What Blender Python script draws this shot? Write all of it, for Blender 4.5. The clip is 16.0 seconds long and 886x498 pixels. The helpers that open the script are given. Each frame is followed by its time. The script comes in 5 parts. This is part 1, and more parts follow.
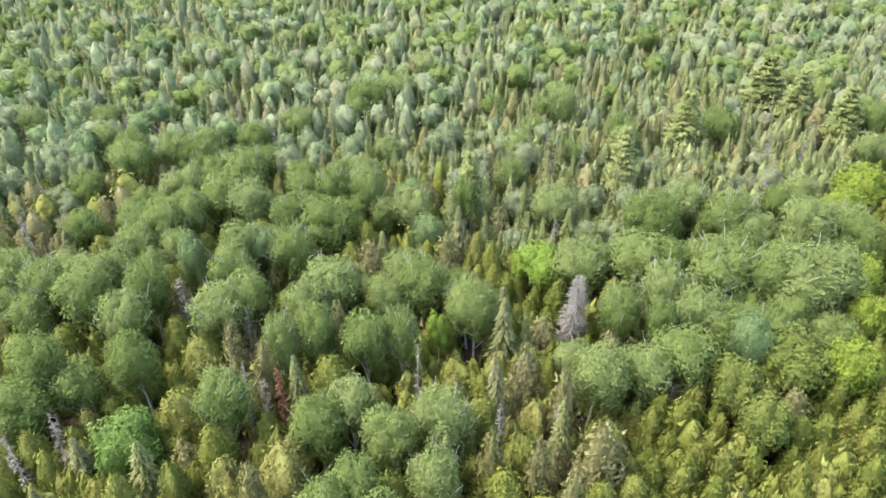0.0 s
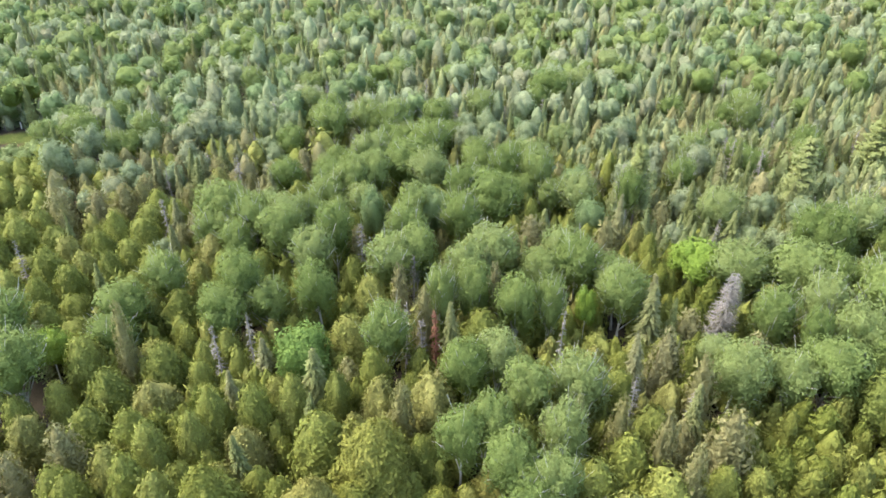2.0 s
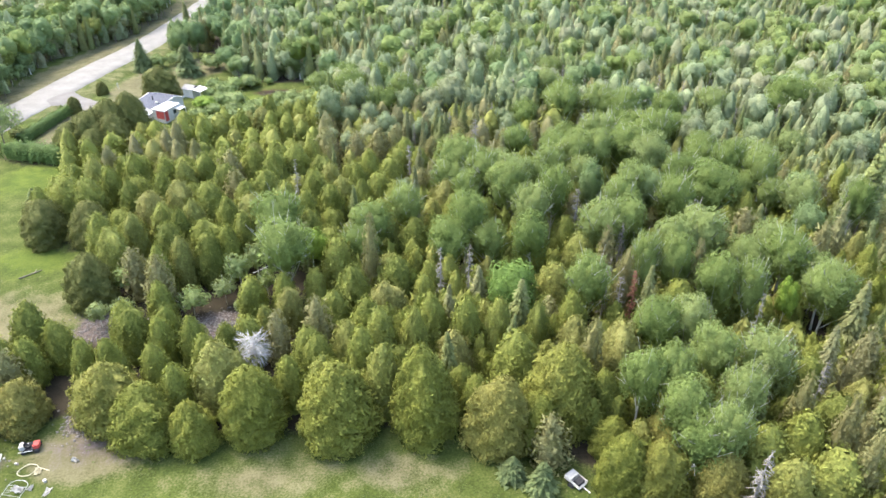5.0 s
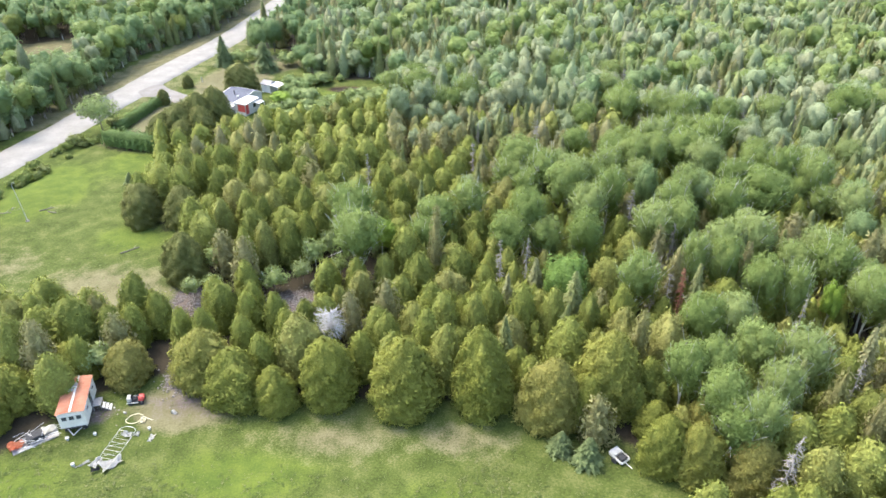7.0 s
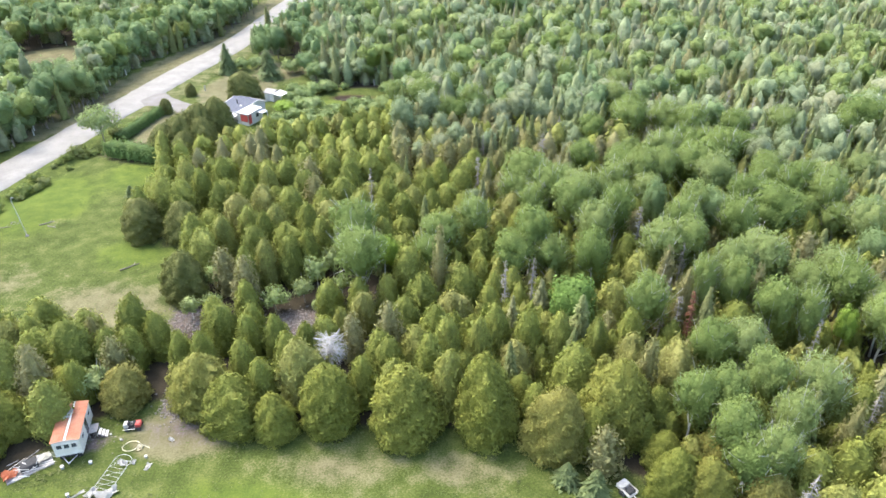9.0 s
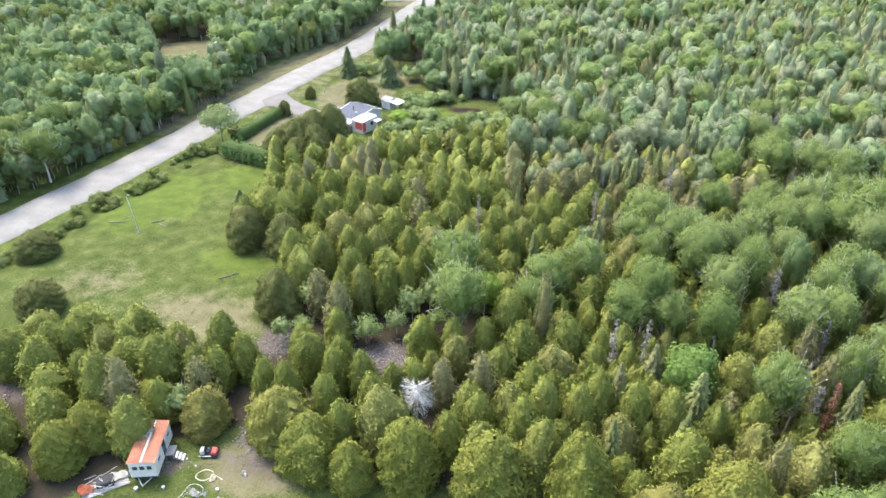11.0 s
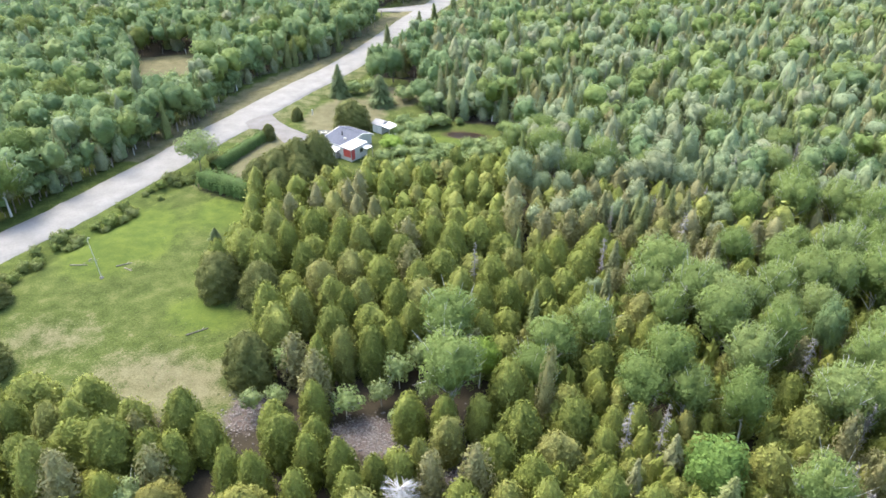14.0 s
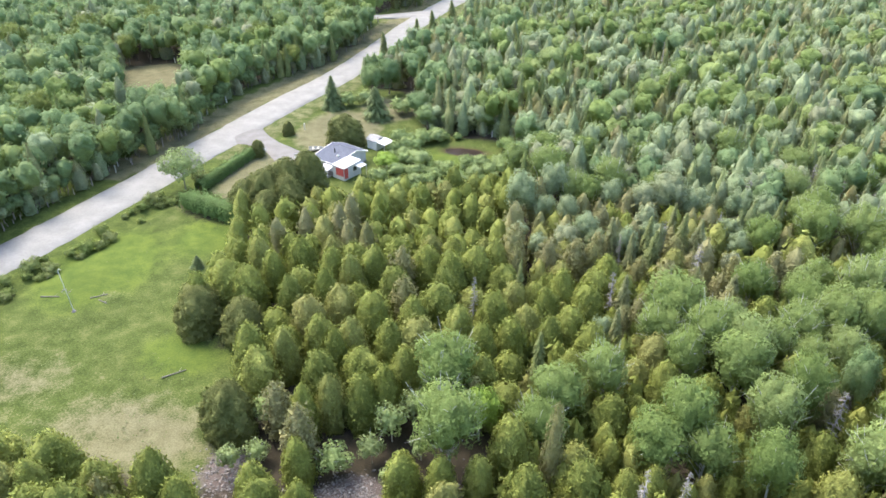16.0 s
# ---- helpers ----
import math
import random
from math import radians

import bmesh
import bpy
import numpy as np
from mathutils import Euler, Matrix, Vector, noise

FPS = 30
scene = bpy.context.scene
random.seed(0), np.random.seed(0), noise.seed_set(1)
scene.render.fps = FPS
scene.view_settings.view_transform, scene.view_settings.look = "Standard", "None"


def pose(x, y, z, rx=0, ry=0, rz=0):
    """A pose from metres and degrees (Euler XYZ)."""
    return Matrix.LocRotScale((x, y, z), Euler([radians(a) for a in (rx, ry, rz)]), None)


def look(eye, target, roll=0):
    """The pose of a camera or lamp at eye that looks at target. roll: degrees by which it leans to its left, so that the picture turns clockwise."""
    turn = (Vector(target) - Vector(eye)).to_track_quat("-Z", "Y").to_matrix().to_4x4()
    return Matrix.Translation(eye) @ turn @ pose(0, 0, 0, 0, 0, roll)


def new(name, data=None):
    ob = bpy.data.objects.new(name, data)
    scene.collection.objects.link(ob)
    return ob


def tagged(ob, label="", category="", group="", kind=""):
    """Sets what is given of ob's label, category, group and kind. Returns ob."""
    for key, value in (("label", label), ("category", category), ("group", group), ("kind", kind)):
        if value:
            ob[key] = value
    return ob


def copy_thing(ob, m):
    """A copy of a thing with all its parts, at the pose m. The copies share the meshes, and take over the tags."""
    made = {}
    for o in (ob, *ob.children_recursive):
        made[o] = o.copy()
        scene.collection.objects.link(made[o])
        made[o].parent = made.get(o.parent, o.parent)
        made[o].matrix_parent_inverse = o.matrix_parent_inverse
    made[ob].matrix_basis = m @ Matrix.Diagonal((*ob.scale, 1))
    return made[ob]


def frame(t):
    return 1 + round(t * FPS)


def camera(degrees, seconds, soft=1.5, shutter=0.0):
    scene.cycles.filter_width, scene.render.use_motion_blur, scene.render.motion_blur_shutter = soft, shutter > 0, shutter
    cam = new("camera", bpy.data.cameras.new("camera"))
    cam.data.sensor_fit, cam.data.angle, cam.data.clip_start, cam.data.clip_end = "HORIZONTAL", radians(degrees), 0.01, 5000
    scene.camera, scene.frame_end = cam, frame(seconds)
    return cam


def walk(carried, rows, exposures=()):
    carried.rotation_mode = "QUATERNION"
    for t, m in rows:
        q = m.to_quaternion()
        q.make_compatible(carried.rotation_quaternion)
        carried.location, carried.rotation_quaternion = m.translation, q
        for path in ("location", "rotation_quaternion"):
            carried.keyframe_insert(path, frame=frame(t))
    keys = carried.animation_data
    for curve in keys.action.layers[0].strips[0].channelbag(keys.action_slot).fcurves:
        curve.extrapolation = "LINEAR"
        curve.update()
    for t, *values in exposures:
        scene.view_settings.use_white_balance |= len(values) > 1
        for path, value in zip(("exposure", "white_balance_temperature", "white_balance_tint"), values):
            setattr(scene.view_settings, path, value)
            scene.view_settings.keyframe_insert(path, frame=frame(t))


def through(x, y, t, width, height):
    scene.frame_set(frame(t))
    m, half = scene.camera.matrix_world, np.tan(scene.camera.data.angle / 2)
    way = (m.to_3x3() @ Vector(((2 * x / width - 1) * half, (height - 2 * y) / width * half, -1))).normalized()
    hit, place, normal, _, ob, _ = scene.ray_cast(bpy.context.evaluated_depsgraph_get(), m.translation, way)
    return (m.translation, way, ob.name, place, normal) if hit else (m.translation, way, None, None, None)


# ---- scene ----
# ---------- camera ----------
def stance(t, x, y, z, yaw, pitch, roll):
    return t, pose(x, y, z, 90 + pitch, 0, yaw) @ pose(0, 0, 0, 0, 0, roll)


cam = camera(64.95, 16.0, soft=1.6)
PATH = [
    (0, 10.09, 17.03, 50.21, -38.81, -31.57, -0.69),
    (0.5, 8.96, 15.86, 50.24, -37.26, -31.59, -0.57),
    (1, 8.04, 14.92, 50.14, -31.27, -31.50, -0.31),
    (1.5, 7.17, 13.66, 50.12, -25.63, -31.51, -0.19),
    (2, 6.19, 12.29, 50.17, -24.09, -31.55, -0.17),
    (2.5, 5.06, 10.96, 50.00, -19.39, -31.46, 0.09),
    (3, 4.21, 9.33, 49.98, -13.43, -31.47, 0.15),
    (3.5, 3.32, 7.71, 49.97, -10.64, -31.48, 0.21),
    (4, 2.59, 6.13, 49.89, -9.01, -31.45, 0.19),
    (4.5, 1.90, 4.50, 49.84, -7.34, -31.44, 0.24),
    (5, 1.26, 2.98, 49.90, -5.60, -31.46, 0.28),
    (5.2, 0.99, 2.37, 49.82, -4.79, -31.41, 0.28),
    (7.3, -0.31, -3.03, 53.15, -0.40, -31.81, -0.12),
    (7.5, -0.24, -2.98, 53.28, -0.35, -31.81, -0.13),
    (8, -0.10, -2.45, 53.64, -0.23, -31.79, -0.20),
    (8.5, -0.05, -1.47, 53.86, -0.16, -31.85, -0.25),
    (9, 0.00, 0.00, 54.00, 0.00, -31.85, -0.29),
    (9.5, -0.20, 1.60, 54.16, 3.13, -31.85, -0.18),
    (9.7, -0.31, 2.19, 54.07, 5.80, -31.82, -0.10),
    (10.0, -0.34, 3.30, 54.15, 8.90, -31.83, -0.11),
    (10.35, -0.37, 4.75, 54.35, 10.10, -31.85, -0.13),
    (12, -0.51, 12.66, 55.33, 10.24, -31.92, -0.19),
    (12.5, -0.68, 14.39, 55.37, 10.26, -31.86, -0.16),
    (13, -1.02, 16.13, 55.36, 10.19, -31.86, -0.00),
    (13.5, -1.38, 18.20, 55.43, 10.11, -31.86, 0.09),
    (14, -1.64, 19.62, 55.43, 10.07, -31.79, 0.16),
    (14.5, -1.96, 21.46, 55.32, 10.00, -31.73, 0.32),
    (15, -2.26, 23.38, 55.44, 9.96, -31.71, 0.37),
    (15.5, -2.49, 25.42, 55.52, 10.00, -31.77, 0.28),
    (16, -2.79, 27.25, 55.53, 9.94, -31.73, 0.35),
]
walk(cam, [stance(*row) for row in PATH], exposures=[(0, 2.24, 6480, 10), (2.5, 2.26, 6460, 10), (4, 2.37, 6450, 10), (9.5, 2.36, 6320, 10), (12, 2.23, 6270, 10), (16, 2.25, 6230, 10)])

# ---------- world and sun: a bright day through thin cloud ----------
SUN_TO = Vector((-0.62, 0.42, 1.15)).normalized()
world = bpy.data.worlds.new("sky")
scene.world = world
world.use_nodes = True
wn = world.node_tree.nodes
wl = world.node_tree.links
sky = wn.new("ShaderNodeTexSky")
sky.sky_type = "NISHITA"
sky.sun_disc = False
sky.sun_elevation = math.asin(SUN_TO.z)
sky.sun_rotation = math.atan2(SUN_TO.x, SUN_TO.y)
sky.air_density, sky.dust_density, sky.ozone_density = 1.0, 3.0, 1.0
wl.new(sky.outputs[0], wn["Background"].inputs[0])
wn["Background"].inputs[1].default_value = 0.15
sun = new("sun", bpy.data.lights.new("sun", "SUN"))
sun.data.energy, sun.data.angle, sun.data.color = 0.90, radians(22), (1.0, 0.95, 0.86)
sun.matrix_world = look(SUN_TO * 100, (0, 0, 0))

# ---------- materials ----------
def nodes_of(name):
    m = bpy.data.materials.new(name)
    m.use_nodes = True
    return m, m.node_tree.nodes, m.node_tree.links, m.node_tree.nodes["Principled BSDF"]


def maths(n, l, op, a, b):
    k = n.new("ShaderNodeMath")
    k.operation = op
    for i, v in enumerate((a, b)):
        if isinstance(v, (int, float)):
            k.inputs[i].default_value = v
        else:
            l.new(v, k.inputs[i])
    return k.outputs[0]


def ramp(n, l, fac, stops):
    k = n.new("ShaderNodeValToRGB")
    e = k.color_ramp.elements
    while len(e) < len(stops):
        e.new(0.5)
    for el, (p, c) in zip(e, stops):
        el.position, el.color = p, (*c, 1)
    l.new(fac, k.inputs[0])
    return k.outputs[0]


def spread(n, l, value, low, high):
    k = n.new("ShaderNodeMapRange")
    l.new(value, k.inputs[0])
    k.inputs[3].default_value, k.inputs[4].default_value = low, high
    return k.outputs[0]


def scaled(n, l, colour, factor):
    k = n.new("ShaderNodeVectorMath")
    k.operation = "SCALE"
    l.new(colour, k.inputs[0])
    l.new(factor, k.inputs["Scale"])
    return k.outputs[0]


def mixed(n, l, fac, a, b):
    k = n.new("ShaderNodeMix")
    k.data_type = "RGBA"
    for s, v in ((k.inputs[0], fac), (k.inputs[6], a), (k.inputs[7], b)):
        if isinstance(v, tuple):
            s.default_value = (*v, 1)
        elif isinstance(v, (int, float)):
            s.default_value = v
        else:
            l.new(v, s)
    return k.outputs[2]


def grain(n, l, scale, detail=3.0, where="Position"):
    k = n.new("ShaderNodeTexNoise")
    k.inputs["Scale"].default_value, k.inputs["Detail"].default_value = scale, detail
    if where == "Position":
        l.new(n.new("ShaderNodeNewGeometry").outputs["Position"], k.inputs["Vector"])
    else:
        l.new(n.new("ShaderNodeTexCoord").outputs["Object"], k.inputs["Vector"])
    return k.outputs[0]


def leafy(name, tones, through=0.30, rough=0.7, bright=1.0):
    """Foliage: a tone for each tree, and a lighter or darker value for each spray."""
    m, n, l, p = nodes_of(name)
    who = maths(n, l, "FRACT", maths(n, l, "ADD", n.new("ShaderNodeObjectInfo").outputs["Random"], _attr(n, "tree")), 0.0)
    tone = ramp(n, l, who, [(i / max(1, len(tones) - 1), c) for i, c in enumerate(tones)])
    spray = spread(n, l, n.new("ShaderNodeNewGeometry").outputs["Random Per Island"], 0.86 * bright, 1.16 * bright)
    patch = maths(n, l, "MULTIPLY", spread(n, l, grain(n, l, 0.8, 2.0), 0.66, 1.34), spread(n, l, grain(n, l, 5.0, 3.0), 0.62, 1.38))
    colour = scaled(n, l, tone, maths(n, l, "MULTIPLY", spray, patch))
    l.new(colour, p.inputs["Base Color"])
    p.inputs["Roughness"].default_value = rough
    p.inputs["Specular IOR Level"].default_value = 0.15
    k = n.new("ShaderNodeBump")
    k.inputs["Strength"].default_value, k.inputs["Distance"].default_value = 0.75, 0.28
    l.new(grain(n, l, 3.4, 4.0), k.inputs["Height"])
    l.new(k.outputs[0], p.inputs["Normal"])
    t = n.new("ShaderNodeBsdfTranslucent")
    l.new(mixed(n, l, 0.35, colour, (0.17, 0.21, 0.035)), t.inputs[0])
    mix = n.new("ShaderNodeMixShader")
    mix.inputs[0].default_value = through
    l.new(p.outputs[0], mix.inputs[1])
    l.new(t.outputs[0], mix.inputs[2])
    l.new(mix.outputs[0], n["Material Output"].inputs[0])
    return m


def _attr(n, name):
    k = n.new("ShaderNodeAttribute")
    k.attribute_name = name
    return k.outputs["Fac"]


def plain(name, a, b, scale=3.0, rough=0.8, metal=0.0, bump=0.0, where="Object", spec=0.4):
    """A surface of two close tones with grain, and an optional fine relief."""
    m, n, l, p = nodes_of(name)
    g = mixed(n, l, 0.4, grain(n, l, scale, 4.0, where), grain(n, l, scale * 9, 3.0, where))
    l.new(ramp(n, l, g, [(0.36, a), (0.64, b)]), p.inputs["Base Color"])
    p.inputs["Roughness"].default_value, p.inputs["Metallic"].default_value = rough, metal
    p.inputs["Specular IOR Level"].default_value = spec
    if bump:
        k = n.new("ShaderNodeBump")
        k.inputs["Strength"].default_value, k.inputs["Distance"].default_value = bump, 0.05
        l.new(g, k.inputs["Height"])
        l.new(k.outputs[0], p.inputs["Normal"])
    return m


LEAF = {
    "cedar": leafy("cedar_leaf", [(0.150, 0.170, 0.036), (0.182, 0.204, 0.042), (0.208, 0.230, 0.048), (0.226, 0.244, 0.056), (0.234, 0.226, 0.068)], 0.22),
    "thicket": leafy("young_cedar_leaf", [(0.134, 0.160, 0.030), (0.160, 0.184, 0.034), (0.176, 0.188, 0.044)], 0.22),
    # Olive cedar tone, paled and greyed to stand in for haze over the far wood.
    "slim": leafy("hazed_cedar_leaf", [(0.212, 0.246, 0.096), (0.246, 0.278, 0.114), (0.262, 0.270, 0.122)], 0.18),
    "front": leafy("edge_cedar_leaf", [(0.164, 0.180, 0.034), (0.198, 0.210, 0.040), (0.222, 0.206, 0.054)], 0.22),
    "darkcedar": leafy("dark_cedar_leaf", [(0.122, 0.132, 0.038), (0.152, 0.156, 0.046)], 0.22),
    "brown": leafy("browned_cedar_leaf", [(0.226, 0.214, 0.082), (0.262, 0.242, 0.110), (0.240, 0.230, 0.094)]),
    "poplar": leafy("poplar_leaf", [(0.152, 0.208, 0.056), (0.180, 0.238, 0.066), (0.208, 0.264, 0.080), (0.234, 0.284, 0.100)], 0.42),
    # Dark green, with blue and lightness raised in the colour to suggest haze.
    "dark": leafy("dark_leaf", [(0.150, 0.218, 0.092), (0.184, 0.256, 0.106), (0.228, 0.292, 0.116)], 0.44),
    "green": leafy("green_leaf", [(0.128, 0.206, 0.044), (0.146, 0.224, 0.050)]),
    "bright": leafy("bright_leaf", [(0.200, 0.292, 0.046), (0.226, 0.312, 0.050)]),
    "olive": leafy("olive_leaf", [(0.146, 0.178, 0.038), (0.168, 0.198, 0.046)]),
    "yellow": leafy("yellow_leaf", [(0.190, 0.252, 0.034), (0.214, 0.272, 0.040)]),
    "fir": leafy("fir_needle", [(0.138, 0.174, 0.068), (0.158, 0.192, 0.076)], 0.3),
    "spruce": leafy("spruce_needle", [(0.160, 0.186, 0.062), (0.195, 0.214, 0.076), (0.225, 0.222, 0.100)], 0.25),
    "bush": leafy("verge_leaf", [(0.150, 0.190, 0.048), (0.180, 0.215, 0.060), (0.205, 0.225, 0.080)]),
    "pine": leafy("pine_needle", [(0.240, 0.275, 0.090), (0.270, 0.300, 0.110)], 0.2),
    "shrub": leafy("pale_shrub_leaf", [(0.222, 0.288, 0.096), (0.262, 0.312, 0.124)]),
    # Haze is put into this leaf colour: lighter, greyer and bluer than near leaves.
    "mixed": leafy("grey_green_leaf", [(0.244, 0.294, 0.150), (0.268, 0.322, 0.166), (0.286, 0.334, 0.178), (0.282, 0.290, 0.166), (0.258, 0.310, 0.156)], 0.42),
}
BARK = plain("grey_bark", (0.12, 0.10, 0.08), (0.24, 0.21, 0.17), 4.0, 0.9)
PALE_BARK = plain("pale_bark", (0.35, 0.34, 0.29), (0.55, 0.54, 0.47), 5.0, 0.85)
DEAD_WOOD = plain("weathered_dead_wood", (0.20, 0.18, 0.15), (0.34, 0.31, 0.265), 5.0, 0.9)
WHITE_WOOD = plain("bleached_dead_wood", (0.38, 0.36, 0.33), (0.54, 0.52, 0.48), 5.0, 0.9)
RUST_WOOD = plain("rust_dead_needles", (0.21, 0.085, 0.05), (0.29, 0.145, 0.085), 5.0, 0.9)


def ground_material():
    m, n, l, p = nodes_of("ground_cover")
    fine, mid, wide = grain(n, l, 5.0, 4.0), grain(n, l, 0.45, 4.0), grain(n, l, 0.09, 3.0)
    green = ramp(n, l, mixed(n, l, 0.5, mid, fine), [(0.38, (0.040, 0.055, 0.012)), (0.5, (0.064, 0.083, 0.018)), (0.62, (0.104, 0.114, 0.035))])
    lush = ramp(n, l, mixed(n, l, 0.4, mid, fine), [(0.38, (0.056, 0.084, 0.015)), (0.62, (0.096, 0.122, 0.021))])
    dry = ramp(n, l, mixed(n, l, 0.5, mid, fine), [(0.36, (0.092, 0.086, 0.039)), (0.64, (0.164, 0.149, 0.080))])
    litter = ramp(n, l, mixed(n, l, 0.5, mid, fine), [(0.3, (0.022, 0.019, 0.012)), (0.7, (0.058, 0.047, 0.030))])
    mud = ramp(n, l, mixed(n, l, 0.5, mid, fine), [(0.3, (0.040, 0.026, 0.016)), (0.7, (0.080, 0.052, 0.032))])
    stone = ramp(n, l, mixed(n, l, 0.6, mid, fine), [(0.3, (0.062, 0.044, 0.035)), (0.7, (0.150, 0.126, 0.110))])
    c = litter
    ragged = maths(n, l, "MULTIPLY", maths(n, l, "SUBTRACT", mixed(n, l, 0.4, mid, fine), 0.5), 1.6)

    def worn(name):
        return spread(n, l, maths(n, l, "ADD", _attr(n, name), ragged), 0.0, 1.0)

    def edge(name):
        k = n.new("ShaderNodeMapRange")
        l.new(maths(n, l, "ADD", _attr(n, name), ragged), k.inputs[0])
        k.inputs[1].default_value, k.inputs[2].default_value = 0.30, 0.70
        return k.outputs[0]

    for name, cover in (("grass", green), ("lush", lush), ("dry", dry), ("stone", stone), ("mud", mud)):
        c = mixed(n, l, edge(name), c, cover)
    c = scaled(n, l, c, spread(n, l, wide, 0.80, 1.20))
    l.new(c, p.inputs["Base Color"])
    p.inputs["Roughness"].default_value = 0.95
    p.inputs["Specular IOR Level"].default_value = 0.1
    k = n.new("ShaderNodeBump")
    k.inputs["Strength"].default_value, k.inputs["Distance"].default_value = 0.7, 0.15
    l.new(mixed(n, l, 0.5, fine, mid), k.inputs["Height"])
    l.new(k.outputs[0], p.inputs["Normal"])
    return m


GROUND = ground_material()
GRAVEL = plain("pale_gravel_road", (0.196, 0.184, 0.160), (0.256, 0.242, 0.213), 0.35, 0.95, 0, 0.3, "Position", 0.15)
DRIVE = plain("drive_gravel", (0.15, 0.138, 0.12), (0.205, 0.19, 0.17), 0.5, 0.95, 0, 0.3, "Position", 0.15)
GRASS_BLADE = leafy("grass_blade", [(0.060, 0.084, 0.020), (0.080, 0.100, 0.026), (0.120, 0.122, 0.050)], 0.08)

# ---------- tools for meshes ----------
def mesh_of(name, verts, faces, materials, index=None, tree=None, bend=None):
    """A mesh from arrays: faces are rows of three or of four corners."""
    me = bpy.data.meshes.new(name)
    verts, faces = np.asarray(verts, np.float32), np.asarray(faces, np.int32)
    k = faces.shape[1]
    me.vertices.add(len(verts))
    me.vertices.foreach_set("co", verts.ravel())
    me.loops.add(faces.size)
    me.loops.foreach_set("vertex_index", faces.ravel())
    me.polygons.add(len(faces))
    me.polygons.foreach_set("loop_start", np.arange(0, faces.size, k, dtype=np.int32))
    for m in materials:
        me.materials.append(m)
    if index is not None:
        me.polygons.foreach_set("material_index", np.asarray(index, np.int32))
    if tree is not None:
        me.attributes.new("tree", "FLOAT", "POINT").data.foreach_set("value", np.asarray(tree, np.float32))
    if bend is not None:
        me.attributes.new("custom_normal", "FLOAT_VECTOR", "POINT").data.foreach_set("vector", np.asarray(bend, np.float32).ravel())
    me.update(calc_edges=True)
    return me


def part(name, bm, material, parent, label=""):
    me = bpy.data.meshes.new(name)
    bm.to_mesh(me)
    bm.free()
    me.materials.append(material)
    ob = new(name, me)
    ob.parent = parent
    return tagged(ob, label)


def piece(name, me, parent, label=""):
    ob = new(name, me)
    ob.parent = parent
    return tagged(ob, label)


def box(bm, size, at=(0, 0, 0), turn=None, bevel=0.0):
    m = Matrix.Translation(at) @ (turn or Matrix()) @ Matrix.Diagonal((*size, 1))
    got = bmesh.ops.create_cube(bm, size=1.0, matrix=m)
    if bevel:
        edges = list({e for v in got["verts"] for e in v.link_edges})
        bmesh.ops.bevel(bm, geom=edges, offset=bevel, segments=2, affect="EDGES")
    return bm


def rod(bm, a, b, r0, r1=None, sides=8):
    a, b = Vector(a), Vector(b)
    way = b - a
    m = Matrix.Translation((a + b) / 2) @ way.to_track_quat("Z", "Y").to_matrix().to_4x4()
    bmesh.ops.create_cone(bm, cap_ends=True, segments=sides, radius1=r0, radius2=r0 if r1 is None else r1, depth=way.length, matrix=m)
    return bm


def unit(v):
    return v / (np.linalg.norm(v, axis=1, keepdims=True) + 1e-9)


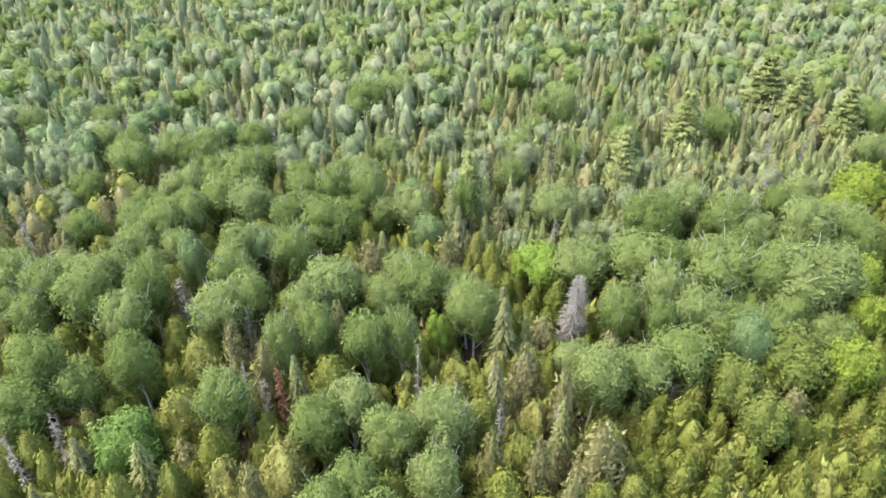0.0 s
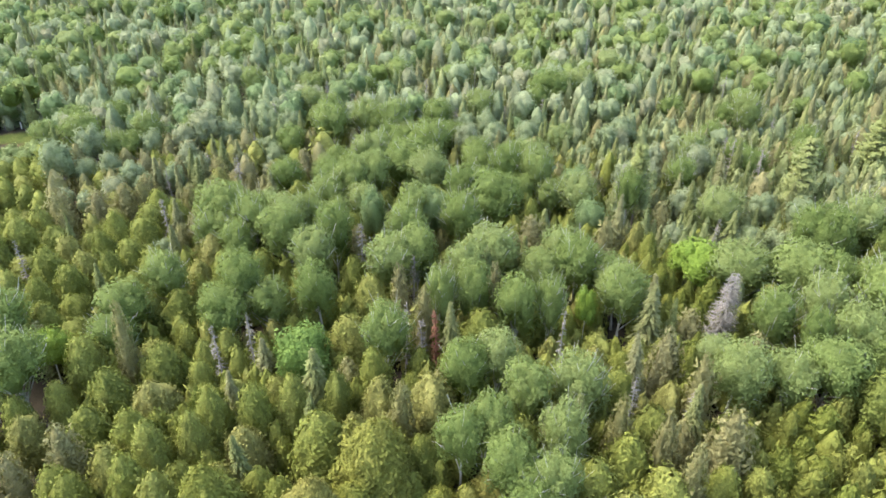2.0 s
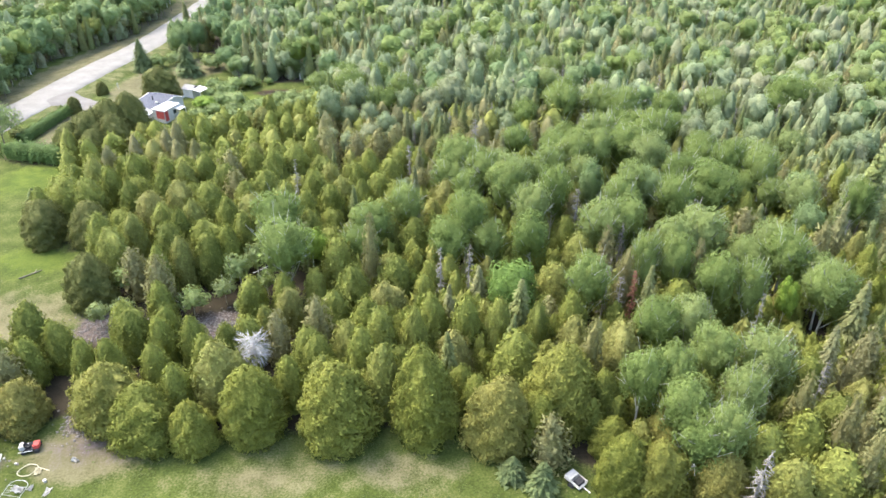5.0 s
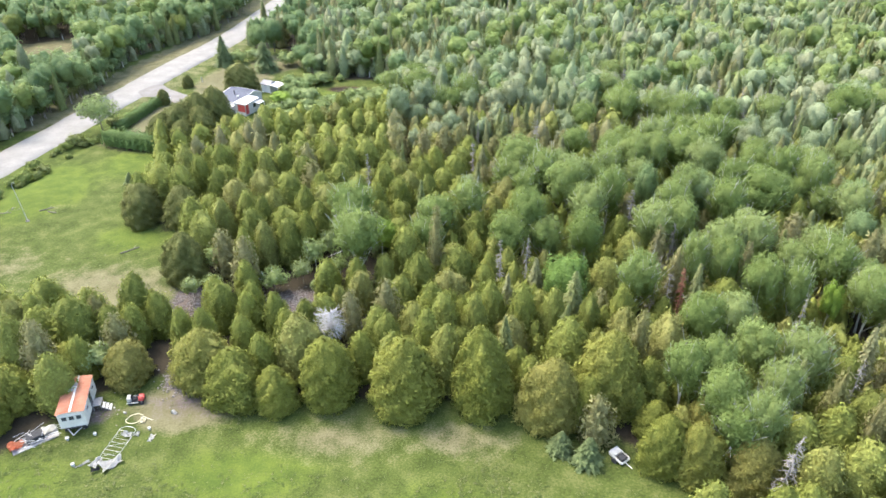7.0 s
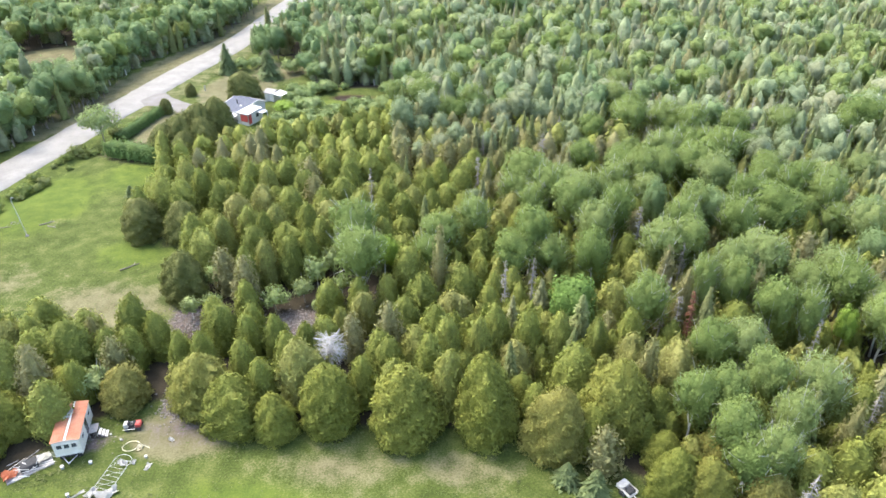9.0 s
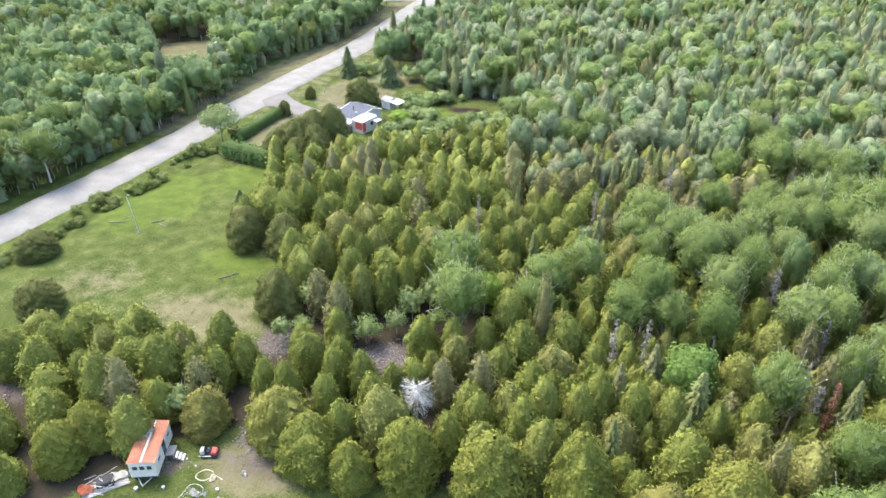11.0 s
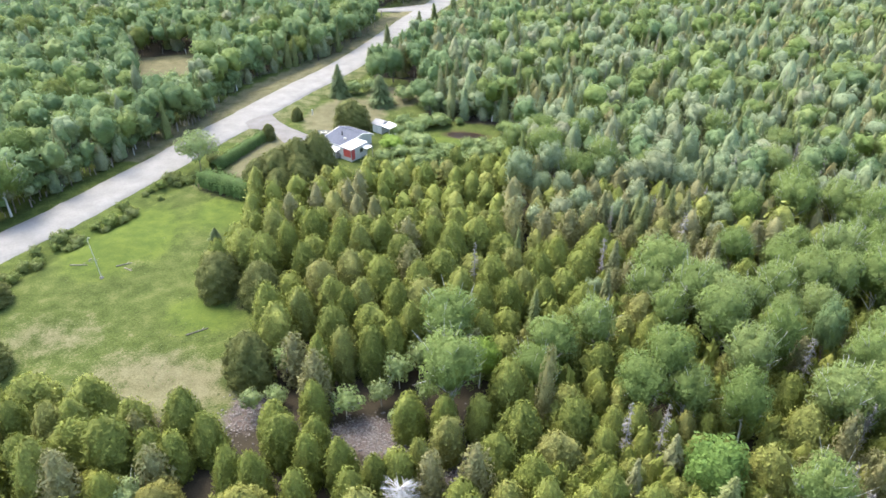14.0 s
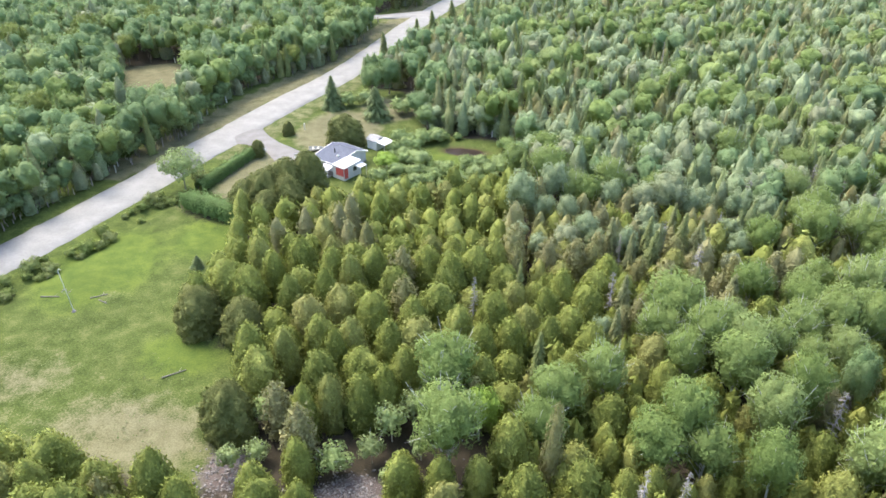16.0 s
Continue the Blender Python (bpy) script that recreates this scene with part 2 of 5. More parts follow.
class Cloud:
    """Collects triangles as arrays; four-cornered faces are halved. Each corner keeps the direction it faces."""

    def __init__(self):
        self.v, self.f, self.d, self.n = [], [], [], 0

    def add(self, verts, faces, facing=None):
        faces, verts = np.asarray(faces, int), np.asarray(verts, float)
        if faces.shape[1] == 4:
            faces = np.concatenate([faces[:, [0, 1, 2]], faces[:, [0, 2, 3]]])
        if facing is None:
            facing = np.zeros_like(verts)
            turn = np.cross(verts[faces[:, 1]] - verts[faces[:, 0]], verts[faces[:, 2]] - verts[faces[:, 0]])
            for k in range(3):
                np.add.at(facing, faces[:, k], turn)
            facing = unit(facing)
        self.v.append(verts)
        self.f.append(faces + self.n)
        self.d.append(facing)
        self.n += len(verts)

    def cards(self, c, normal, up, wide, tall, swell=None, hug=0.65):
        """Leaf sprays: small pointed blades that hug the crown and catch light as its rounded surface does."""
        normal = unit(normal)
        side = unit(np.cross(up, normal))
        rise = np.cross(normal, side)
        w, h = np.asarray(wide)[:, None], np.asarray(tall)[:, None]
        q = np.stack([c - side * w - rise * h * 0.8, c + side * w - rise * h * 0.8, c + rise * h * 1.2 - normal * w * 0.2], 1)
        facing = normal if swell is None else unit(unit(swell) * hug + normal * (1 - hug))
        self.add(q.reshape(-1, 3), np.arange(3 * len(c)).reshape(-1, 3), np.repeat(facing, 3, 0))

    def tube(self, a, b, r0, r1, sides=4):
        a, b = np.asarray(a, float), np.asarray(b, float)
        w = (b - a) / (np.linalg.norm(b - a) + 1e-9)
        u = np.cross(w, (0.3, 0.9, 0.2))
        u /= np.linalg.norm(u)
        v = np.cross(w, u)
        t = np.arange(sides) * 2 * math.pi / sides
        ring = np.cos(t)[:, None] * u + np.sin(t)[:, None] * v
        i = np.arange(sides)
        j = (i + 1) % sides
        self.add(np.r_[a + ring * r0, b + ring * r1], np.stack([i, j, j + sides, i + sides], 1))

    def lathe(self, at, heights, radii, sides=9, rng=None):
        t = np.arange(sides) * 2 * math.pi / sides
        rows = []
        for z, r in zip(heights, radii):
            rr = r * (1 + (rng.uniform(-0.16, 0.16, sides) if rng is not None else 0))
            rows.append(np.stack([at[0] + rr * np.cos(t), at[1] + rr * np.sin(t), np.full(sides, at[2] + z)], 1))
        i = np.arange(sides)
        f = [np.stack([i + k * sides, (i + 1) % sides + k * sides, (i + 1) % sides + (k + 1) * sides, i + (k + 1) * sides], 1) for k in range(len(rows) - 1)]
        self.add(np.concatenate(rows), np.concatenate(f))

    def done(self):
        return np.concatenate(self.v), np.concatenate(self.f), np.concatenate(self.d)


def around(rng, n):
    d = rng.normal(size=(n, 3))
    return d / np.linalg.norm(d, axis=1, keepdims=True)


# ---------- trees: each function gives crown and wood as arrays, for a tree of the stated height and half-width ----------
def shell(cloud, p, facing, rows, sides):
    """A closed skin over rows of points from the top of a crown down to its foot."""
    i = np.arange(sides)
    j = (i + 1) % sides
    cloud.add(p, np.concatenate([np.stack([i + k * sides, i + (k + 1) * sides, j + (k + 1) * sides, j + k * sides], 1) for k in range(rows - 1)]), facing)


def cedar_profile(s, blunt=False):
    """Half-width of a gumdrop crown at the share s of its height."""
    a, b = {0: (1.85, 0.70), 1: (2.15, 0.64), 2: (1.15, 0.95)}[int(blunt)]
    return np.where(s < 0.16, 0.88 + 0.75 * s, np.clip(1.0 - (np.clip(s - 0.16, 0, 1) / 0.84) ** a, 0, 1) ** b)


def cedar(seed, h, r, cards, leaders=6, sides=12, leaf=0.16, blunt=False, core=0.90, thin=0.0):
    """Dense gumdrop-shaped conifer with a few side leaders, leafed to the ground with upright fans of scale leaves."""
    rng = np.random.default_rng(seed)
    crown, wood = Cloud(), Cloud()
    spires = [(0.0, 0.0, h, r * (0.84 if leaders else 1.0))]
    for k in range(leaders):
        a, d = 2.4 * k + rng.uniform(0, 1.2), r * rng.uniform(0.36, 0.60)
        spires.append((d * math.cos(a), d * math.sin(a), h * rng.uniform(0.50, 0.95), r * rng.uniform(0.34, 0.48)))

    def reach(a, z):
        best = np.zeros_like(a)
        for x, y, hh, rr in spires:
            q = rr * cedar_profile(np.clip(z / hh, 0, 1), blunt) * (z < hh)
            along = np.cos(a) * x + np.sin(a) * y
            inner = q * q - x * x - y * y + along * along
            best = np.maximum(best, np.where(inner > 0, along + np.sqrt(np.maximum(inner, 0)), 0))
        return best * (1 + 0.05 * np.sin(3 * a + 1.3 * z + seed) + 0.06 * np.sin(7 * a - 2.6 * z + 2 * seed) + 0.05 * np.sin(11 * a + 4.1 * z))

    def normal_at(a, z):
        e = 0.12
        ra = (reach(a + e, z) - reach(a - e, z)) / (2 * e * np.maximum(reach(a, z), 0.15))
        rz = (reach(a, z + 0.2) - reach(a, np.maximum(z - 0.2, 0))) / 0.4
        ra, rz = np.clip(ra, -1.2, 1.2), np.clip(rz, -2.0, 0.5)
        return unit(np.stack([np.cos(a) + ra * np.sin(a), np.sin(a) - ra * np.cos(a), -rz], 1))

    grid = np.linspace(0.0, 0.995, 120)
    weight = np.cumsum(cedar_profile(grid, blunt) + 0.14)
    s = np.interp(rng.uniform(0, weight[-1], cards), weight, grid)
    a = rng.uniform(0, 6.283, cards)
    z = s * h
    d = reach(a, z)
    out = normal_at(a, z)
    c = np.stack([d * np.cos(a), d * np.sin(a), z], 1) + out * rng.normal(0.35 * leaf, 0.9 * leaf, (cards, 1)) + rng.normal(0, 0.06, (cards, 3))
    keep = rng.uniform(0, 1, cards) > thin
    c, out = c[keep], out[keep]
    n = len(c)
    w = leaf * rng.uniform(0.55, 1.0, n)
    crown.cards(c, out + rng.normal(0, 0.42, (n, 3)), np.array([0, 0, 1.0]) + out * 0.5 + rng.normal(0, 0.35, (n, 3)), w, w * rng.uniform(1.3, 2.4, n), out, 0.42)
    rows = max(4, sides // 2 + 2)
    za, aa = np.meshgrid(np.linspace(0.985, 0.0, rows) ** 0.85 * h, np.arange(sides) * 6.283 / sides, indexing="ij")
    za, aa = za.ravel(), aa.ravel() + np.repeat(np.arange(rows) % 2, sides) * 3.1416 / sides
    rad = reach(aa, za) * core * rng.uniform(0.93, 1.05, len(za))
    shell(crown, np.stack([rad * np.cos(aa), rad * np.sin(aa), za * (0.985 if core > 0.8 else 0.95)], 1), normal_at(aa, za), rows, sides)
    wood.tube((0, 0, -0.4), (0, 0, h * 0.8), 0.05 * r + 0.08, 0.03, 6)
    return crown.done(), wood.done()


def broadleaf(seed, h, r, cards, base=0.30, clumps=12, leaf=0.16, core=0.86, far=False, twigs=0, feather=0.0, loose=0.06):
    """Leafy tree: a forked trunk whose limbs carry a domed crown of overlapping lobes, leafed with small sprays."""
    rng = np.random.default_rng(seed)
    crown, wood = Cloud(), Cloud()
    lean = np.array([*rng.normal(0, 0.025 * h, 2), 0.0])
    tall = min(1.2 * r, h * (1 - base) / 2)
    low = h * (1 - base) - tall
    mid = np.array([0, 0, h - tall]) + lean * 0.6
    lobes = [(np.array([0, 0, 0.0]), 0.52)]
    for k in range(clumps):
        u = 0.95 - 1.40 * (k + rng.uniform(0.2, 0.8)) / clumps
        a = 2.4 * k + rng.normal(0, 0.35)
        q = rng.uniform(0.54, 0.70)
        lobes.append((np.array([math.cos(a) * math.sqrt(1 - u * u), math.sin(a) * math.sqrt(1 - u * u), u]) * q, (1.0 - q) * rng.uniform(0.85, 1.20)))

    def stretch(p):
        return np.stack([p[:, 0] * r, p[:, 1] * r, p[:, 2] * np.where(p[:, 2] > 0, tall, low)], 1)

    def surface(d):
        best, who = np.full(len(d), 0.2), np.zeros(len(d), int)
        for k, (c, q) in enumerate(lobes):
            along = d @ c
            inner = q * q - c @ c + along ** 2
            t = np.where(inner > 0, along + np.sqrt(np.maximum(inner, 0)), 0)
            who = np.where(t > best, k, who)
            best = np.maximum(best, t)
        p = d * best[:, None]
        n = unit(p - np.array([l[0] for l in lobes])[who])
        return p, unit(n + 0.25 * d)

    u, a = rng.uniform(-0.72, 1.0, cards), rng.uniform(0, 6.283, cards)
    d = np.stack([np.cos(a) * np.sqrt(1 - u * u), np.sin(a) * np.sqrt(1 - u * u), u], 1)
    p, out = surface(d)
    c = mid + stretch(p * rng.normal(1.02, loose, (cards, 1)).clip(0.6, 1.2))
    w = leaf * rng.uniform(0.55, 1.05, cards)
    up = np.array([0, 0, 0.6 + feather]) + out * (0.3 + feather) + rng.normal(0, 0.8 - 0.45 * feather, (cards, 3))
    crown.cards(c, out + np.array([0, 0, 0.25]) + rng.normal(0, 0.42, (cards, 3)), up, w * (1 - 0.3 * feather), w * rng.uniform(0.9, 1.4, cards) * (1 + 0.9 * feather), out, 0.52)
    rows, sides = (6, 10) if far else (10, 18)
    uu, aa = np.meshgrid(np.cos(np.linspace(0.06, 2.55, rows)), np.arange(sides) * 6.283 / sides, indexing="ij")
    uu, aa = uu.ravel(), aa.ravel() + np.repeat(np.arange(rows) % 2, sides) * 3.1416 / sides
    p, out = surface(np.stack([np.cos(aa) * np.sqrt(1 - uu * uu), np.sin(aa) * np.sqrt(1 - uu * uu), uu], 1))
    if core:
        shell(crown, mid + stretch(p * core * rng.uniform(0.95, 1.04, (len(p), 1))), out, rows, sides)
    fork = np.array([0, 0, h * (base + 0.06)]) + lean * 0.3
    wood.tube((0, 0, -0.4), fork, 0.017 * h, 0.012 * h, 3 if far else 6)
    if far:
        return crown.done(), wood.done()
    wood.tube(fork, mid + (0, 0, tall * 0.7), 0.012 * h, 0.02, 5)
    for c, q in lobes[1:]:
        tip = mid + stretch((c + unit(c[None])[0] * q * (0.75 + 0.4 * feather))[None])[0]
        start = fork + (mid - fork) * rng.uniform(0.0, 0.8)
        wood.tube(start, tip, 0.006 * h, 0.014, 4)
        for _ in range(twigs):
            way = (tip - start) * 0.22 + around(rng, 1)[0] * r * 0.26 + (0, 0, 0.14 * r)
            knee = start * 0.22 + tip * 0.78
            wood.tube(knee, knee + way * rng.uniform(0.9, 1.4), 0.035, 0.014, 3)
    return crown.done(), wood.done()


def spruce(seed, h, r, levels, arms, bare=0.0, rings=(0.3, 0.55, 0.8, 1.0)):
    """Narrow spire with drooping whorls of needled boughs."""
    rng = np.random.default_rng(seed)
    crown, wood = Cloud(), Cloud()
    wood.tube((0, 0, -0.4), (0, 0, h), 0.012 * h + 0.03, 0.015, 6)
    for k in range(levels):
        s = (k + 0.4) / levels
        z = h * (0.06 + 0.93 * s)
        reach = r * (1 - s) ** 0.75 * rng.uniform(0.70, 1.18) + 0.12
        a = rng.uniform(0, 6.28) + np.arange(arms) * 6.283 / arms + rng.normal(0, 0.2, arms)
        for f in rings:
            d = reach * f * rng.uniform(0.66, 1.16, arms)
            c = np.stack([d * np.cos(a), d * np.sin(a), z - 0.28 * d + rng.normal(0, 0.05, arms)], 1)
            out = np.stack([np.cos(a) * 0.55, np.sin(a) * 0.55, np.full(arms, 0.9)], 1) + rng.normal(0, 0.18, (arms, 3))
            up = np.stack([np.cos(a), np.sin(a), np.full(arms, -0.35)], 1)
            span = 0.20 * reach + 0.09
            if rng.uniform() > bare:
                crown.cards(c, out, up, span * rng.uniform(0.5, 0.8, arms), span * rng.uniform(0.8, 1.3, arms), out * (1, 1, 0.7), 0.5)
        for x in (a[::3] if len(rings) > 2 else ()):
            wood.tube((0, 0, z), (reach * 0.8 * math.cos(x), reach * 0.8 * math.sin(x), z - 0.22 * reach), 0.025, 0.008, 3)
    crown.lathe((0, 0, 0), np.array([0.08, 0.35, 0.7, 0.97]) * h, np.array([0.70, 0.54, 0.30, 0.02]) * r, 8, rng)
    return crown.done(), wood.done()


def snag(seed, h, r, branches, droop=0.25):
    """Dead conifer: a bare trunk with brittle side branches and twigs."""
    rng = np.random.default_rng(seed)
    wood = Cloud()
    wood.tube((0, 0, -0.4), (0.15, 0.05, h), 0.014 * h + 0.03, 0.02, 6)
    for k in range(branches):
        s = rng.uniform(0.25, 0.99)
        a, d = rng.uniform(0, 6.28), r * (1.05 - s) ** 0.6 * rng.uniform(0.5, 1.15) + 0.15
        tip = np.array([d * math.cos(a), d * math.sin(a), h * s - droop * d])
        wood.tube((0.1 * s, 0, h * s), tip, 0.05, 0.018, 3)
        for _ in range(2):
            b = np.array([0, 0, h * s]) * 0.4 + tip * 0.6
            wood.tube(b, b + around(rng, 1)[0] * d * 0.45 + (0, 0, 0.1), 0.03, 0.012, 3)
    return None, wood.done()


def bleached(seed, h, r, branches):
    """Dead crown that fans out in many bare bleached boughs near its top."""
    rng = np.random.default_rng(seed)
    wood = Cloud()
    wood.tube((0, 0, -0.4), (0, 0, h * 0.72), 0.13, 0.08, 6)
    for k in range(branches):
        a, e = rng.uniform(0, 6.28), rng.uniform(-1.0, 0.35)
        d = r * rng.uniform(0.5, 1.05)
        b = np.array([0, 0, h * rng.uniform(0.58, 0.86)])
        t = b + np.array([d * math.cos(a), d * math.sin(a), d * e * 0.9])
        wood.tube(b, t, 0.03, 0.014, 3)
        for _ in range(3):
            q = b * 0.45 + t * 0.55
            wood.tube(q, q + (t - b) * 0.4 + rng.normal(0, 0.25, 3), 0.02, 0.010, 3)
    return None, wood.done()


def pine(seed, h, r, levels, arms, cards):
    """Tall pine with flat, layered plates of needles."""
    rng = np.random.default_rng(seed)
    crown, wood = Cloud(), Cloud()
    wood.tube((0, 0, -0.4), (0, 0, h * 0.98), 0.02 * h, 0.04, 6)
    for k in range(levels):
        s = k / (levels - 1)
        z = h * (0.38 + 0.60 * s)
        reach = r * (1.0 - 0.72 * s ** 1.3)
        for a in rng.uniform(0, 6.28) + np.arange(arms) * 6.283 / arms + rng.normal(0, 0.25, arms):
            d = reach * rng.uniform(0.65, 1.1)
            tip = np.array([d * math.cos(a), d * math.sin(a), z + 0.10 * d])
            wood.tube((0, 0, z), tip, 0.05, 0.015, 3)
            n = cards
            f = rng.uniform(0.35, 1.05, n)
            c = np.array([0, 0, z]) + f[:, None] * (tip - (0, 0, z)) + rng.normal(0, 1, (n, 3)) * (0.26 * reach * 0.6, 0.26 * reach * 0.6, 0.14)
            out = np.array([0.2 * math.cos(a), 0.2 * math.sin(a), 1.0]) + rng.normal(0, 0.35, (n, 3))
            crown.cards(c, out, rng.normal(0, 1, (n, 3)), rng.uniform(0.11, 0.20, n), rng.uniform(0.16, 0.30, n), np.tile((0.35 * math.cos(a), 0.35 * math.sin(a), 1.0), (n, 1)), 0.6)
    return crown.done(), wood.done()

# ---------- plan of the land ----------
ROAD = [(-98.0, 40.0), (-91.5, 66.0), (-84.2, 93.0), (-79.8, 107.0), (-76.8, 119.0), (-74.1, 130.0), (-70.8, 145.0), (-67.4, 160.0), (-64.6, 172.0), (-60.3, 187.0), (-57.0, 203.0), (-53.6, 229.0), (-50.8, 250.0), (-46.8, 272.0), (-38.0, 310.0), (-26.0, 350.0)]
ROAD_HALF = 3.8
FIELD = [(-88, 52), (-58, 66), (-46, 70), (-36, 66), (-31, 69), (-35, 76), (-37, 84), (-36, 88.5), (-42, 88), (-47, 92), (-49, 104), (-50, 114), (-63, 119.5), (-70, 124), (-76, 104), (-83, 82)]
CLEARING = [(-70, -60), (-47, 40), (-42, 46), (-37, 53), (-30, 56.5), (-25, 54.4), (-15, 52.2), (8, 51.6), (15, 48.6), (20.5, 43.4), (25.5, 39), (31, 28), (40, 10), (60, -60)]
YARD = [(-63, 121), (-66, 130), (-64, 146), (-58, 170), (-50, 186), (-40, 184), (-33, 172), (-30, 160), (-12, 158), (-10, 150), (-12, 137), (-30, 129.5), (-37, 128.5), (-42, 130), (-50, 126), (-52, 117)]
GLADE = [(-117, 188), (-102, 197), (-85, 165), (-93, 154)]
SIDE_ROAD = [(-48.0, 263.5), (-53.0, 260.8), (-58.0, 257.8), (-66.0, 254.0), (-80.0, 249.0)]
POND = (-20.5, 152.5)


def inside(poly, x, y):
    hit = False
    for (ax, ay), (bx, by) in zip(poly, poly[1:] + poly[:1]):
        if (ay > y) != (by > y) and x < ax + (y - ay) * (bx - ax) / (by - ay):
            hit = not hit
    return hit


def depth_in(poly, x, y):
    """Metres from the outline: positive inside."""
    best = 1e9
    for (ax, ay), (bx, by) in zip(poly, poly[1:] + poly[:1]):
        dx, dy = bx - ax, by - ay
        t = max(0.0, min(1.0, ((x - ax) * dx + (y - ay) * dy) / (dx * dx + dy * dy)))
        best = min(best, math.hypot(x - ax - t * dx, y - ay - t * dy))
    return best if inside(poly, x, y) else -best


def from_road(x, y):
    """Signed distance from the road's middle: positive to the east."""
    best, side = 1e9, 1
    for (ax, ay), (bx, by) in zip(ROAD, ROAD[1:]):
        dx, dy = bx - ax, by - ay
        t = max(0.0, min(1.0, ((x - ax) * dx + (y - ay) * dy) / (dx * dx + dy * dy)))
        d = math.hypot(x - ax - t * dx, y - ay - t * dy)
        if d < best:
            best, side = d, 1 if (x - ax) * dy - (y - ay) * dx > 0 else -1
    return best * side


def ground_z(x, y):
    z = 0.22 * noise.noise((x * 0.06, y * 0.06, 3.1)) + 0.07 * noise.noise((x * 0.35, y * 0.35, 1.7))
    if -130 < x < 0 and 30 < y < 330:
        d = from_road(x, y)
        a = abs(d)
        if a < 7.5:
            z = z * 0.1 - 0.10
        elif a < 11:
            z -= 0.45 * math.sin((a - 7.5) / 3.5 * math.pi)
    p = math.hypot((x - POND[0]) / 7.0, (y - POND[1]) / 3.2)
    if p < 1:
        z -= 0.6 * (1 - p)
    return z


def blob(x, y, cx, cy, rx, ry):
    return max(0.0, 1.0 - math.hypot((x - cx) / rx, (y - cy) / ry))


def lines(fine, lo, hi, far):
    inner = np.arange(lo, hi + 0.01, fine)
    left, right = [], []
    step, v = fine, lo
    while v > -far:
        step *= 1.25
        v -= step
        left.append(v)
    step, v = fine, hi
    while v < far:
        step *= 1.25
        v += step
        right.append(v)
    return np.array(left[::-1] + inner.tolist() + right)


def build_ground():
    xs, ys = lines(1.3, -100, 34, 2600), lines(1.3, 22, 190, 2600)
    verts, cover = [], {k: [] for k in ("grass", "lush", "dry", "stone", "mud")}
    for y in ys:
        for x in xs:
            near = -130 < x < 80 and -80 < y < 330
            verts.append((x, y, ground_z(x, y) if near else 0.0))
            g = lush = dry = stone = mud = 0.0
            if near:
                f, c, yd = depth_in(FIELD, x, y), depth_in(CLEARING, x, y), depth_in(YARD, x, y)
                gl = depth_in(GLADE, x, y)
                r = from_road(x, y)
                g = max(min(1, max(0, 0.5 + f * 0.4)), min(1, max(0, 0.5 + c * 0.4)), min(1, max(0, 0.5 + yd * 0.4)), min(1, max(0, 0.5 + gl * 0.3)))
                if -16 < r < (18 if y > 214 else 11):
                    g = 1.0
                    lush = 0.35
                lush = max(lush, 1.5 * blob(x, y, -66, 102, 12, 16), 1.2 * blob(x, y, -55, 112, 9, 10), 1.1 * blob(x, y, -45, 86, 9, 7), 0.9 * blob(x, y, -40, 41, 10, 6), 1.4 * blob(x, y, -22, 146, 16, 10), 0.9 * blob(x, y, 0, 38, 9, 5), 1.2 * blob(x, y, -19, 42, 12, 5))
                dry = max(1.0 * blob(x, y, -44, 73, 17, 9), 0.6 * blob(x, y, -62, 78, 15, 10), 0.5 * blob(x, y, -60, 95, 4, 3), 0.75 * blob(x, y, -10, 46.5, 14, 5), 0.8 * blob(x, y, 2, 46, 9, 4), 1.7 * blob(x, y, -27, 51, 8, 5))
                if yd > 0:
                    dry = max(dry, 2.4 * blob(x, y, -55, 134, 9, 14), 2.2 * blob(x, y, -48, 158, 11, 15), 2.0 * blob(x, y, -40, 172, 9, 10))
                if -11.5 < r < -4.0 and y > 128:
                    dry = max(dry, 0.75)
                if 4.0 < r < 9.0 and y > 140:
                    dry = max(dry, 0.45)
                if gl > 0:
                    dry = 0.9
                stone = max(1.6 * blob(x, y, -32.2, 70.5, 3.4, 4.8), 1.8 * blob(x, y, -18, 69.4, 6, 3.6), 1.8 * blob(x, y, -8.5, 67.5, 3.4, 5.5), 1.5 * blob(x, y, -28.8, 55.5, 2.2, 3.4), 1.3 * blob(x, y, -58, 57, 6, 3), 1.2 * blob(x, y, -36, 50, 3, 2.4), 0.75 * blob(x, y, -26, 51.5, 9, 4))
                mud = 1.6 * blob(x, y, POND[0], POND[1], 7.0, 3.0)
            for k, v in zip(cover, (g, lush, dry, stone, mud)):
                cover[k].append(v)
    nx = len(xs)
    i = np.arange(len(ys) - 1)[:, None] * nx + np.arange(nx - 1)[None]
    faces = np.stack([i, i + 1, i + nx + 1, i + nx], -1).reshape(-1, 4)
    me = mesh_of("ground", verts, faces, [GROUND])
    for k, v in cover.items():
        me.attributes.new(k, "FLOAT", "POINT").data.foreach_set("value", np.array(v, np.float32))
    me.polygons.foreach_set("use_smooth", np.ones(len(me.polygons), bool))
    tagged(new("ground", me), "rough grass, dry patches and dark forest floor", "ground", kind="structure")


